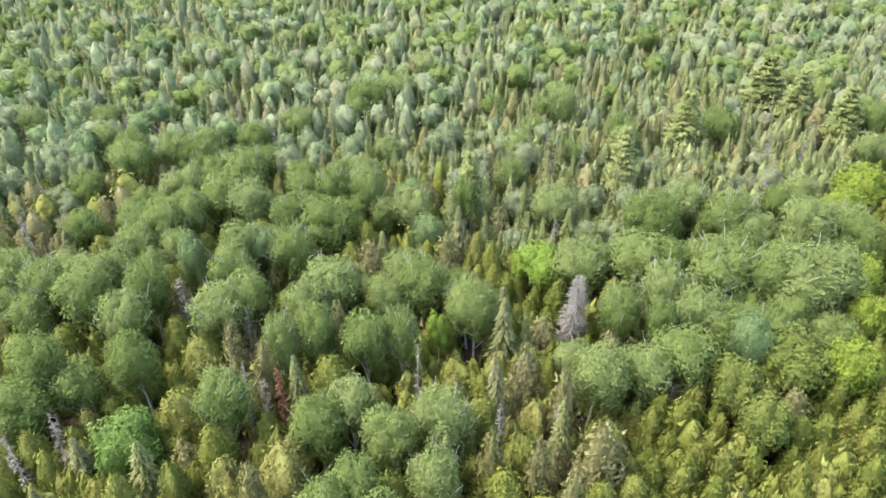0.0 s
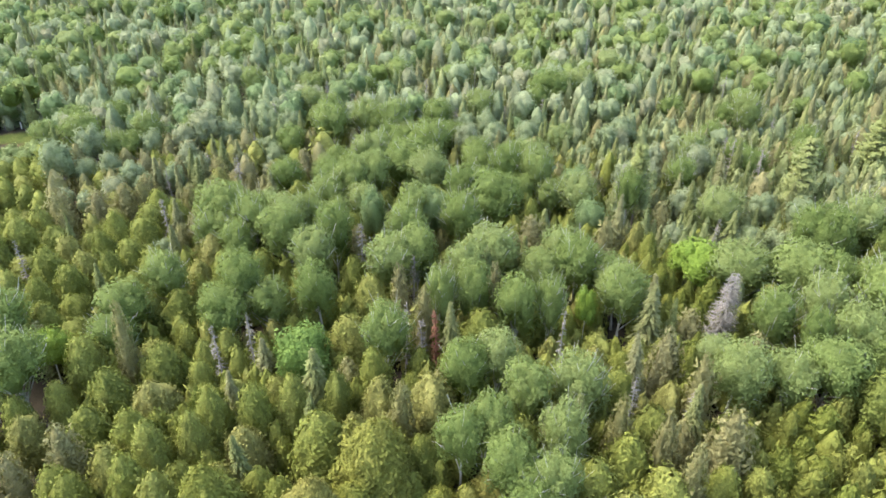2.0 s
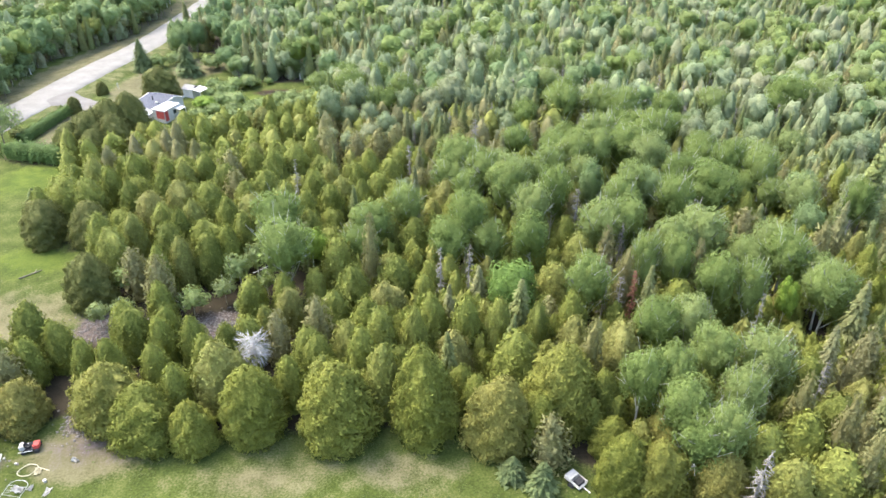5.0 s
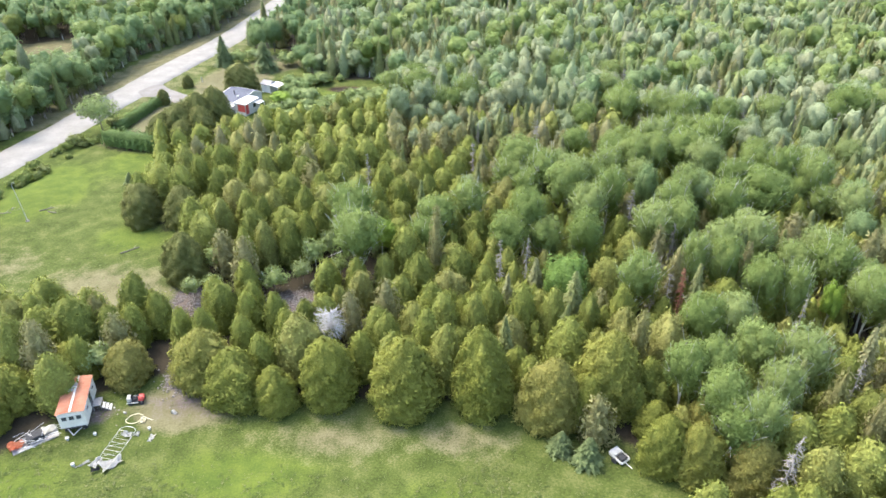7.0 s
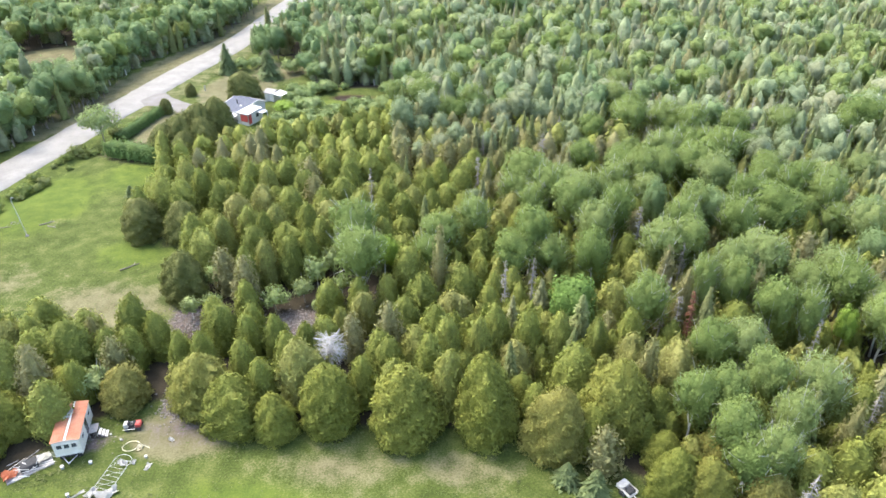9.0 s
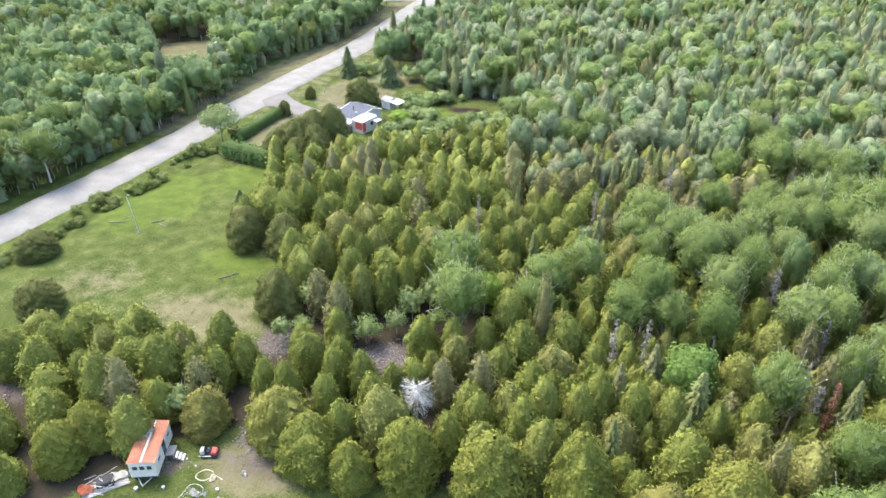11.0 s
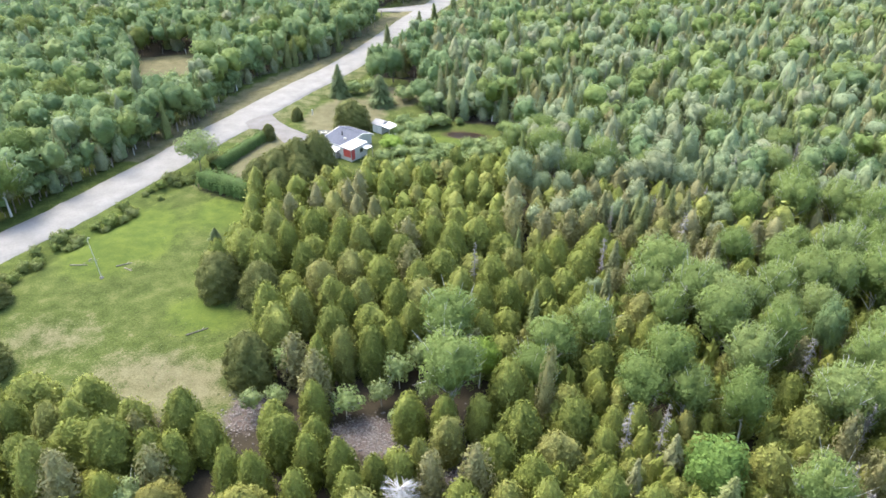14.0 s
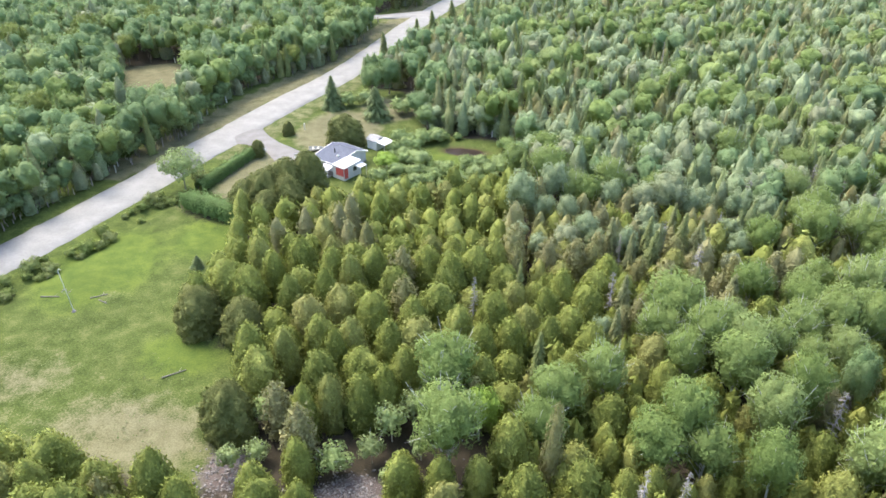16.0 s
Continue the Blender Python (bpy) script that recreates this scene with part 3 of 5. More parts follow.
def smooth_line(pts, step=2.0):
    out = []
    for k in range(len(pts) - 1):
        p0, p1, p2, p3 = (np.array(pts[min(max(k + d, 0), len(pts) - 1)], float) for d in (-1, 0, 1, 2))
        n = max(2, int(np.linalg.norm(p2 - p1) / step))
        for t in np.arange(n) / n:
            out.append(0.5 * (2 * p1 + (p2 - p0) * t + (2 * p0 - 5 * p1 + 4 * p2 - p3) * t * t + (3 * p1 - p0 - 3 * p2 + p3) * t ** 3))
    out.append(np.array(pts[-1], float))
    return np.array(out)


def ribbon(name, pts, halves, z, material, label, category):
    """A crowned strip with sloping edges and a slightly ragged verge."""
    c = smooth_line(pts)
    d = np.gradient(c, axis=0)
    d /= np.linalg.norm(d, axis=1, keepdims=True)
    side = np.stack([d[:, 1], -d[:, 0]], 1)
    half = np.interp(np.linspace(0, 1, len(c)), np.linspace(0, 1, len(halves)), halves)
    rng = np.random.default_rng(4)
    verts, across = [], (-1.12, -1.0, -0.5, 0.0, 0.5, 1.0, 1.12)
    drop = (-0.30, -0.03, 0.03, 0.06, 0.03, -0.03, -0.30)
    for k in range(len(c)):
        for a, dz in zip(across, drop):
            w = half[k] * a + (rng.normal(0, 0.12) if abs(a) >= 1 else 0)
            p = c[k] + side[k] * w
            verts.append((p[0], p[1], z + dz))
    n = len(across)
    i = np.arange(len(c) - 1)[:, None] * n + np.arange(n - 1)[None]
    me = mesh_of(name, verts, np.stack([i, i + 1, i + n + 1, i + n], -1).reshape(-1, 4), [material])
    me.polygons.foreach_set("use_smooth", np.ones(len(me.polygons), bool))
    return tagged(new(name, me), label, category, kind="structure")


build_ground()
ribbon("road", ROAD, [ROAD_HALF] * 2, 0.16, GRAVEL, "pale unpaved country road with grassy verges", "road")
ribbon("side_road", SIDE_ROAD, [3.6, 2.4, 2.3], 0.13, GRAVEL, "pale gravel side road leaving the country road", "road")
ribbon("driveway", [(-67.0, 152.2), (-62.5, 150.2), (-58.0, 147.2), (-53.6, 143.6), (-49.5, 139.5)], [5.0, 2.4, 2.1, 2.8, 3.4], 0.15, DRIVE, "pale gravel driveway between lawn and hedge", "driveway")

# ---------- trees that stand out, as (x, y, height, half-width) ----------
STANDS = []
STANDS.append(("front", [
    (-25.8, 55.2, 6.9, 3.3), (-22, 52.7, 6.2, 3.2), (-17.3, 51.2, 5.4, 2.2), (-11.8, 52.4, 8.1, 3), (-3.9, 51.6, 9.2, 3.6), (4.4, 51.5, 10.2, 3.1),
    (11.1, 48.6, 8.6, 2.9), (17.2, 51, 9.9, 3.6), (14.6, 48.6, 6.5, 2.2), (21.2, 46.8, 4.2, 2), (21, 42.6, 6.6, 2.3), (23.6, 41.5, 6.7, 2.2),
    (25.8, 45.6, 6.2, 2.3), (28.6, 40.2, 6.4, 2.4), (31.5, 43, 6.8, 2.5), (-34.4, 55.6, 5.1, 2.5), (-40.2, 56.2, 4.4, 2.6), (-44.5, 51.5, 5.6, 2.4),
    (-46, 48.2, 5.6, 2.4),
]))
STANDS.append(("cedar", [
    (-43.5, 96.5, 7.6, 2.7), (-40.3, 95.4, 7.6, 2.3), (-41.5, 102.7, 7.6, 2.2), (-38.3, 99.6, 7.6, 1.7), (-36.1, 104.2, 7.6, 2.4), (-33.8, 94.4, 7.6, 1.8),
    (-30.4, 96.9, 7.6, 1.8), (-27.2, 93.7, 7.6, 2.1), (-27.9, 100.8, 7.6, 1.9), (-23, 92.7, 7.6, 2.4), (-19.4, 87.7, 7.6, 2), (-16.4, 88.8, 7.6, 2.6),
    (-23.9, 87.4, 7.6, 2), (-21.4, 98.6, 7.6, 2.2), (-17.9, 93, 7.6, 2.1), (-15.8, 95.8, 7.6, 2.5), (-15, 103.9, 7.6, 2.3), (-11.6, 106, 7.6, 2.3),
    (-9.5, 107.9, 7.6, 1.9), (-25.8, 81.1, 7.6, 2), (-25.2, 85.1, 7.6, 1.6), (-20.1, 78.5, 7.6, 1.8), (-18.4, 80.2, 7.6, 1.8),
]))
STANDS.append(("cedar", [
    (-30.7, 84.1, 7.6, 1.5), (-25.7, 75.8, 7.6, 1.5), (-23.5, 77.9, 7.6, 1.5), (-16.8, 83.7, 7.6, 1.9), (-13.4, 84.8, 7.6, 1.9), (-9.3, 89.1, 7.6, 2),
    (-6, 90.8, 7.6, 2), (-45.5, 92.8, 7.6, 1.7), (-30.2, 91, 7.4, 2.2), (-18.3, 105.1, 7.4, 2.3), (-15.1, 100.1, 7.4, 1.8), (5.4, 106.7, 7.4, 2.3),
    (2.9, 99.6, 7.4, 2.2), (7.4, 103, 7.4, 1.9), (0.6, 94.4, 7.4, 2.1), (-24.4, 70.2, 6.2, 1.7), (-14.1, 70.4, 6.2, 1.9), (-27.4, 66.9, 6.2, 2),
    (-22.6, 65.5, 6.2, 1.6), (-56, 62, 6.2, 2.2), (-53.6, 62.4, 6.2, 1.8), (-49.5, 62.2, 6.2, 2.1), (-49.4, 58, 6.2, 1.9),
]))
STANDS.append(("cedar", [
    (-47.7, 63.4, 6.2, 2.1), (-47.8, 66.7, 6.2, 2.5), (-41.8, 64.5, 6.2, 2), (-39.2, 55.5, 6.2, 1.6), (-33.1, 63.8, 6.2, 1.9), (-37.8, 60.8, 6.2, 1.9),
    (-29.4, 60.3, 6.2, 1.7), (-35.6, 61.2, 6.2, 1.9), (-26.8, 59.9, 6.6, 1.8), (-26, 64.6, 6.6, 2), (-22.4, 63.1, 6.6, 1.8), (-21.9, 58.2, 6.6, 1.7),
    (-18.9, 62.9, 6.6, 1.8), (-17.2, 59.4, 6.6, 1.7), (-10.5, 70.5, 6.6, 1.7), (-6.9, 71.1, 6.6, 1.6), (-4.6, 66.3, 6.6, 2.4), (1, 67.3, 6.6, 2.4),
    (-19.3, 55.5, 6.6, 1.9), (-5.8, 58.6, 6.6, 1.9), (-2.9, 60.5, 6.6, 2.2), (3.8, 61.7, 6.6, 2), (-15.7, 62.1, 6.2, 1.7),
]))
STANDS.append(("cedar", [
    (-13.6, 63.2, 6.2, 2), (-11.5, 64.9, 6.2, 1.5), (-9.8, 67.9, 6.2, 1.8), (-8.6, 55.8, 6.2, 1.9), (-7.1, 60.4, 6.2, 2), (36.9, 43.1, 7.5, 2.8),
    (33.2, 41.8, 7.5, 2.4), (40.3, 44.6, 7.5, 2.6), (33.3, 37.8, 7.5, 2.3), (28, 34.4, 7.5, 1.9), (37, 38.4, 7.5, 2.7), (22.2, 35, 7.5, 1.9),
    (0.5, 59.7, 8.6, 1.9), (5.6, 61.8, 8.6, 2), (9.4, 61.2, 8.6, 2), (12.8, 60.7, 8.6, 2), (-1.3, 57.1, 8.6, 1.9), (-5.4, 53.3, 8.6, 2.1),
    (16.7, 59.5, 8.6, 1.6), (20.8, 61.1, 8.6, 2), (3.6, 59.7, 8.6, 1.6), (-50, 52.5, 5.6, 2.4), (-54, 49, 5.8, 2.5),
]))
STANDS.append(("cedar", [
    (-49.6, 44.4, 5.2, 2.2), (-53.2, 43.6, 5.6, 2.3), (-58, 46, 5.8, 2.5), (-58.5, 51.5, 6, 2.5), (-62.5, 50, 6, 2.4), (-52.4, 38.6, 5.4, 2.3),
    (-57, 40, 5.8, 2.4), (-62, 43, 6, 2.5),
]))
STANDS.append(("shrub", [
    (-30.4, 77.2, 3.6, 1.7), (-21.5, 71.7, 3.6, 1.8), (-18.1, 73.8, 3.6, 1.3), (-13.3, 75.1, 3.6, 1.2), (-31.6, 70.3, 3.6, 1.2), (-16.8, 77, 5, 1.8),
    (-15.1, 79.8, 5, 1.5), (-28, 144.5, 2.9, 2.6), (-31.5, 139.5, 2.4, 2), (-24, 139, 2.4, 1.8), (-20.5, 139.5, 2.4, 2), (-17, 141, 2.3, 1.9),
    (-27, 136.5, 2.2, 1.7), (-22.5, 142.5, 2.2, 1.8), (-30, 134.5, 2.2, 1.7), (-14.5, 143, 2.2, 1.8), (-19, 136.8, 2.4, 1.8), (-37.9, 56.2, 4.2, 1.8),
    (-50.2, 172.6, 3.4, 2.4), (-37.2, 170.2, 3.8, 2.8), (-46.8, 175.2, 3.0, 2.2), (-29.5, 72.2, 2.6, 1.3), (-15.6, 71.2, 2.4, 1.1),
]))
STANDS.append(("spruce", [
    (-6, 101.3, 9, 0.8), (-2.6, 87, 9, 1.1), (16, 103.4, 9, 1.1), (-44.6, 221, 9, 1.9), (-41.2, 228, 9.4, 2.2), (-37.4, 239, 10, 2.4), (-50.2, 206, 8.5, 1.8),
]))
STANDS.append(("poplar", [
    (27.9, 55.7, 10.5, 2.3), (31.3, 56.2, 10.5, 2.3), (31.8, 51.4, 10.5, 2.3), (36.3, 50.2, 10.5, 2.6), (32.2, 45.9, 10.5, 2), (24.1, 48.9, 10.5, 2.1),
    (26.7, 45.2, 10.5, 2.2), (26.3, 49.3, 10.5, 2), (29.1, 42.2, 10.5, 1.9), (39.6, 72.5, 11, 3.3), (35, 71.5, 11, 2.4), (37, 62.3, 11, 2.4),
    (40.1, 61.2, 11, 1.8), (23.2, 64.4, 11, 2.4), (20.2, 81, 11, 2.7), (19.2, 73.7, 11, 2.3), (31.6, 76.7, 11, 2.5), (47, 66.6, 11, 2.8),
    (48.5, 59.8, 11, 2.5), (69.1, 54.8, 11, 3.9), (70.9, 52.4, 11, 2.4), (66.4, 49.5, 11, 2.7), (60.1, 50.1, 11, 2.3),
]))
STANDS.append(("poplar", [
    (61.3, 46.3, 11, 1.5), (51, 46.1, 11, 2.6), (34.6, 85.6, 11.5, 2.6), (39.6, 81.7, 11.5, 2.5), (39.2, 99.2, 11.5, 3.6), (34.3, 98.1, 11.5, 2.7),
    (41.3, 95.3, 11.5, 3.3), (51.9, 92.1, 11.5, 2.5), (55.4, 89.1, 11.5, 2.5), (63, 78.5, 11.5, 1.9), (30.1, 98.2, 11.5, 2.7), (19.2, 87.5, 11.5, 3),
    (15.4, 92.1, 11.5, 2.8), (24.1, 84.8, 11.5, 2.3), (11.6, 79.2, 11.5, 2.5), (34.1, 66, 11.5, 2), (30, 67.2, 11.5, 1.7), (72.6, 46.9, 12.5, 3.8),
    (77.7, 40.4, 12.5, 4.4), (75.7, 43.6, 12.5, 3), (81.9, 38.4, 12.5, 3.5), (82.5, 59.2, 12.5, 3.1), (75, 59.5, 12.5, 2.9),
]))
STANDS.append(("poplar", [
    (76.4, 57.3, 12.5, 2.2), (88.7, 45.9, 12.5, 3.4), (27.1, 42.6, 9, 2.6),
]))
STANDS.append(("bright", [
    (-7.9, 78.7, 7.2, 2), (61.9, 63.6, 8.5, 3.2), (44.8, 61.1, 8.5, 1.2), (-33.5, 141.5, 3, 2.2), (-34.5, 144.5, 2.2, 1.6),
]))
STANDS.append(("white", [
    (-12.2, 57.9, 8.4, 1.8),
]))
STANDS.append(("snag", [
    (10.9, 70, 9.2, 0.9), (7.6, 69.7, 9.2, 0.9), (39.2, 57.2, 9.4, 0.7), (62.7, 80.1, 9.4, 1.3), (40.4, 47.4, 9.4, 0.8), (26.7, 82.5, 9.4, 1.2),
]))
STANDS.append(("greysnag", [
    (56.5, 54, 11.4, 1.9),
]))
STANDS.append(("reddead", [
    (28.2, 63.4, 9.2, 0.8),
]))
STANDS.append(("brown", [
    (45.9, 50, 10.5, 1.6), (46.3, 45.4, 10.5, 1.4), (37, 44.8, 10.5, 1.2), (44.3, 39.8, 10.5, 2.1), (20.6, 54.5, 10.5, 1.3), (27.6, 70.9, 10.5, 1.2),
    (27.9, 66.2, 10.5, 1.1), (36.5, 67, 10.5, 1.2), (39.1, 38.3, 10.5, 1.2), (-0.6, 73.2, 12.2, 1.05), (39.4, 41.7, 10.5, 1.2), (15.2, 45.9, 6.2, 1.5),
]))
STANDS.append(("green", [
    (15.3, 66.4, 8.5, 2.9),
]))
STANDS.append(("olive", [
    (67.6, 35.5, 9, 3.5), (60.3, 37.4, 9, 2.6), (58.5, 33.3, 9, 2.2),
]))
STANDS.append(("yellow", [
    (71.5, 31.6, 9, 2.7), (87.3, 38.2, 9, 2.4), (80.2, 34.3, 9, 2.1), (111.6, 48.8, 9, 3.7), (102.5, 47.3, 9, 3),
]))
STANDS.append(("pine", [
    (64.8, 78.9, 14, 2.3), (106.3, 74.3, 14, 3.3), (133.4, 75.7, 14, 4.1), (131.1, 68.9, 14, 2.8), (128.2, 59.6, 14, 3), (86.8, 71.5, 14, 2.5),
]))
STANDS.append(("dark", [
    (37.3, 85, 11, 2.4), (30.3, 87.6, 11, 1.7), (65, 38.7, 11, 2.1), (-46.5, 179, 8, 2.6), (-43, 182, 8.6, 2.8), (-33, 168, 6, 2.6),
    (-30, 163, 5, 2.4),
]))
STANDS.append(("airy", [
    (-66.3, 127.2, 7.5, 3.6),
]))
STANDS.append(("darkcedar", [
    (-45.4, 91.2, 6.4, 3.3), (-38.4, 89.6, 6.8, 3.1), (-33.8, 75.1, 7.2, 3), (-74.3, 82.9, 4.1, 3.2), (-64.9, 70.7, 4.9, 3.2), (-44.2, 151.2, 6.4, 3.7),
    (-51.8, 121, 6.2, 3.6), (-48.8, 122.6, 7.6, 4), (-45.8, 124.6, 8.8, 4.2), (-43.2, 127.2, 9.2, 3.8), (-47.5, 119, 5.6, 3.2), (-44.4, 122, 7.2, 3.4), (-59.3, 142.8, 3.4, 1.5), (-57.4, 154.1, 3, 1.4),
]))
STANDS.append(("fir", [
    (-41.9, 166.3, 7.4, 2.9), (-53.1, 170.4, 7.7, 2.3), (-52.3, 104.1, 2.2, 0.9), (14, 43, 3.4, 1.4),
    (11.6, 44.6, 2.6, 1.2),
]))
# ---------- the wood ----------
# kind: name, label, category, leaf, bark, (height, half-width) of the model, near builder, far builder, how many single trees
def _kind(name, label, leaf, bark, size, near, far, count, category="tree", variants=5):
    return dict(name=name, label=label, leaf=leaf, bark=bark, size=size, near=near, far=far, count=count, category=category, variants=variants)


KINDS = {
    "front": _kind("cedar_tree", "dense olive-green cedar leafed down to the grass", LEAF["front"], BARK, (8.0, 3.0), lambda s: cedar(s, 8.0, 3.0, 8500, 7, 20, 0.088, s % 4 == 0, 0.93), None, 40, variants=5),
    "darkcedar": _kind("dark_cedar", "dark olive cedar standing free at the grass edge", LEAF["darkcedar"], BARK, (8.0, 3.2), lambda s: cedar(s, 8.0, 3.2, 7000, 6, 18, 0.10, True, 0.93), None, 40, variants=5),
    "cedar": _kind("cedar_tree", "olive-green cedar crowded among others in the wood", LEAF["cedar"], BARK, (7.6, 2.25), lambda s: cedar(s, 7.6, 2.25, 1650, 6, 13, 0.112, s % 2 == 0, 0.94), lambda s, k: cedar(s, 7.6, 2.25, int(180 * k), 4, 8, 0.24 / k ** 0.5, True), 300, variants=8),
    "thicket": _kind("young_cedar", "yellow-green young cedar in a dense thicket", LEAF["thicket"], BARK, (7.0, 1.6), lambda s: cedar(s, 7.0, 1.6, 1000, 4, 10, 0.15), lambda s, k: cedar(s, 7.0, 1.6, int(170 * k), 3, 8, 0.22 / k ** 0.5), 110, variants=5),
    "slim": _kind("slim_cedar", "slim olive cedar crowded in the far wood, its leaf paled for haze", LEAF["slim"], BARK, (7.4, 1.3), lambda s: cedar(s, 7.4, 1.5, 800, 2, 9, 0.13, 2), lambda s, k: cedar(s, 7.4, 1.5, int(160 * k), 3, 7, 0.20 / k ** 0.5, s % 2 * 2), 60, variants=4),
    "brown": _kind("browned_cedar", "cedar with thin grey-brown drying foliage", LEAF["brown"], DEAD_WOOD, (9.0, 1.7), lambda s: cedar(s, 9.0, 1.7, 1300, 4, 10, 0.14, False, 0.72, 0.15), lambda s, k: cedar(s, 9.0, 1.8, int(170 * k), 3, 8, 0.22 / k ** 0.5), 80),
    "poplar": _kind("poplar_tree", "pale green poplar with a rounded airy crown", LEAF["poplar"], PALE_BARK, (11.5, 2.7), lambda s: broadleaf(s, 11.5, 2.7, 2500, 0.14, 17, 0.12, 0.82, False, (0, 1, 3, 0, 2)[s % 5], 0.6, 0.075), lambda s, k: broadleaf(s, 11.5, 2.7, int(190 * k), 0.08, 8, 0.22 / k ** 0.5, 0.84, True, loose=0.09), 165, variants=9),
    "dark": _kind("leafy_tree", "dark green broadleaf tree with a dense crown", LEAF["dark"], BARK, (10.0, 2.8), lambda s: broadleaf(s, 10.0, 2.8, 1900, 0.10, 16, 0.15), lambda s, k: broadleaf(s, 10.0, 2.8, int(190 * k), 0.10, 8, 0.22 / k ** 0.5, 0.84, True, loose=0.09) if s % 3 else broadleaf(s, 10.0, 2.5, int(190 * k), 0.10, 11, 0.22 / k ** 0.5, 0.84, True, loose=0.11), 45),
    "green": _kind("round_green_tree", "fresh green broadleaf tree with a full rounded crown", LEAF["green"], BARK, (8.5, 2.9), lambda s: broadleaf(s, 8.5, 2.9, 3000, 0.06, 14, 0.15), None, 10, variants=2),
    "bright": _kind("bright_leaf_tree", "bright lime-green broadleaf tree among darker ones", LEAF["bright"], PALE_BARK, (8.0, 2.8), lambda s: broadleaf(s, 8.0, 2.8, 2200, 0.30, 11, 0.15), None, 20, variants=3),
    "olive": _kind("olive_green_tree", "olive-green rounded broadleaf tree", LEAF["olive"], BARK, (9.0, 2.8), lambda s: broadleaf(s, 9.0, 2.8, 2300, 0.16, 12, 0.15), lambda s, k: broadleaf(s, 9.0, 2.8, int(180 * k), 0.14, 10, 0.24 / k ** 0.5, 0.86, True, loose=0.08), 50, variants=4),
    "yellow": _kind("yellow_green_tree", "yellow-green broadleaf tree with sunlit foliage", LEAF["yellow"], BARK, (9.0, 2.8), lambda s: broadleaf(s, 9.0, 2.8, 2300, 0.14, 13, 0.15), None, 30, variants=3),
    "spruce": _kind("spruce_tree", "narrow grey-green spruce rising above its neighbours", LEAF["spruce"], DEAD_WOOD, (10.0, 1.5), lambda s: spruce(s, 10.0, 1.5, 30, 13), lambda s, k: cedar(s, 10.0, 1.5, int(170 * k), 0, 8, 0.20 / k ** 0.5, 2, 0.84), 60),
    "fir": _kind("fir_tree", "blue-green fir with ragged boughs down to the grass", LEAF["fir"], BARK, (7.0, 1.9), lambda s: spruce(s, 7.0, 2.0, 26, 16), None, 10, variants=3),
    "airy": _kind("airy_tree", "open airy grey-green tree at the roadside", LEAF["shrub"], BARK, (7.5, 3.6), lambda s: broadleaf(s, 7.5, 3.6, 2600, 0.28, 15, 0.16, 0.55, False, 2, 0.2, 0.14), None, 2, variants=1),
    "pine": _kind("white_pine", "tall pale pine with layered boughs", LEAF["pine"], BARK, (14.0, 3.2), lambda s: pine(s, 14.0, 3.2, 11, 9, 60), None, 30, variants=3),
    "shrub": _kind("pale_shrub", "pale-leaved shrub on bare twisting stems", LEAF["shrub"], PALE_BARK, (3.8, 1.7), lambda s: broadleaf(s, 3.8, 1.7, 800, 0.30, 9, 0.14, 0.66, False, 1, 0.2, 0.16), None, 120, "shrub", 4),
    "marsh": _kind("willow_shrub", "pale green low shrub in the wet meadow", LEAF["shrub"], BARK, (2.4, 1.7), lambda s: broadleaf(s, 2.4, 1.7, 620, 0.03, 10, 0.12, 0.84, False, 0, 0.3, 0.10), None, 120, "shrub", 4),
    "snag": _kind("dead_spruce", "bare grey dead spruce with brittle branches", None, DEAD_WOOD, (9.2, 1.1), lambda s: snag(s, 9.2, 1.1, 60), lambda s, k: snag(s, 9.2, 1.1, 8), 50),
    "greysnag": _kind("dead_tree", "broad bare grey dead tree", None, DEAD_WOOD, (12.4, 2.1), lambda s: snag(s, 12.4, 2.6, 420, 0.25), None, 4, variants=1),
    "white": _kind("bleached_dead_tree", "dead tree with a fan of bleached white boughs", None, WHITE_WOOD, (8.4, 1.9), lambda s: bleached(s, 8.4, 1.8, 150), None, 4, variants=1),
    "reddead": _kind("rust_dead_spruce", "dead spruce with rust-red needles", None, RUST_WOOD, (9.2, 0.9), lambda s: snag(s, 9.2, 0.9, 130), None, 20, variants=2),
    "mixed": _kind("grey_green_tree", "green tree of the denser wood behind, its leaf greyed for haze", LEAF["mixed"], BARK, (9.0, 2.3), lambda s: broadleaf(s, 9.0, 2.3, 1300, 0.16, 10, 0.15), lambda s, k: broadleaf(s, 9.0, 2.3, int(180 * k), 0.10, 8, 0.20 / k ** 0.5, 0.84, True, loose=0.09) if s % 2 else cedar(s, 9.0, 2.1, int(190 * k), 5, 8, 0.20 / k ** 0.5), 90),
    "sapling": _kind("young_cedar", "young olive-green cedar between taller trees", LEAF["cedar"], BARK, (4.6, 1.5), lambda s: cedar(s, 4.6, 1.5, 700, 3, 10, 0.14), lambda s, k: cedar(s, 4.6, 1.5, int(110 * k), 2, 7, 0.24 / k ** 0.5), 90),
    "bush": _kind("roadside_bush", "low leafy bush in the rough verge", LEAF["bush"], BARK, (1.8, 1.3), lambda s: broadleaf(s, 1.8, 1.3, 420, 0.02, 8, 0.12, 0.74, False, 0, 0.3, 0.12), None, 160, "bush", 4),
}

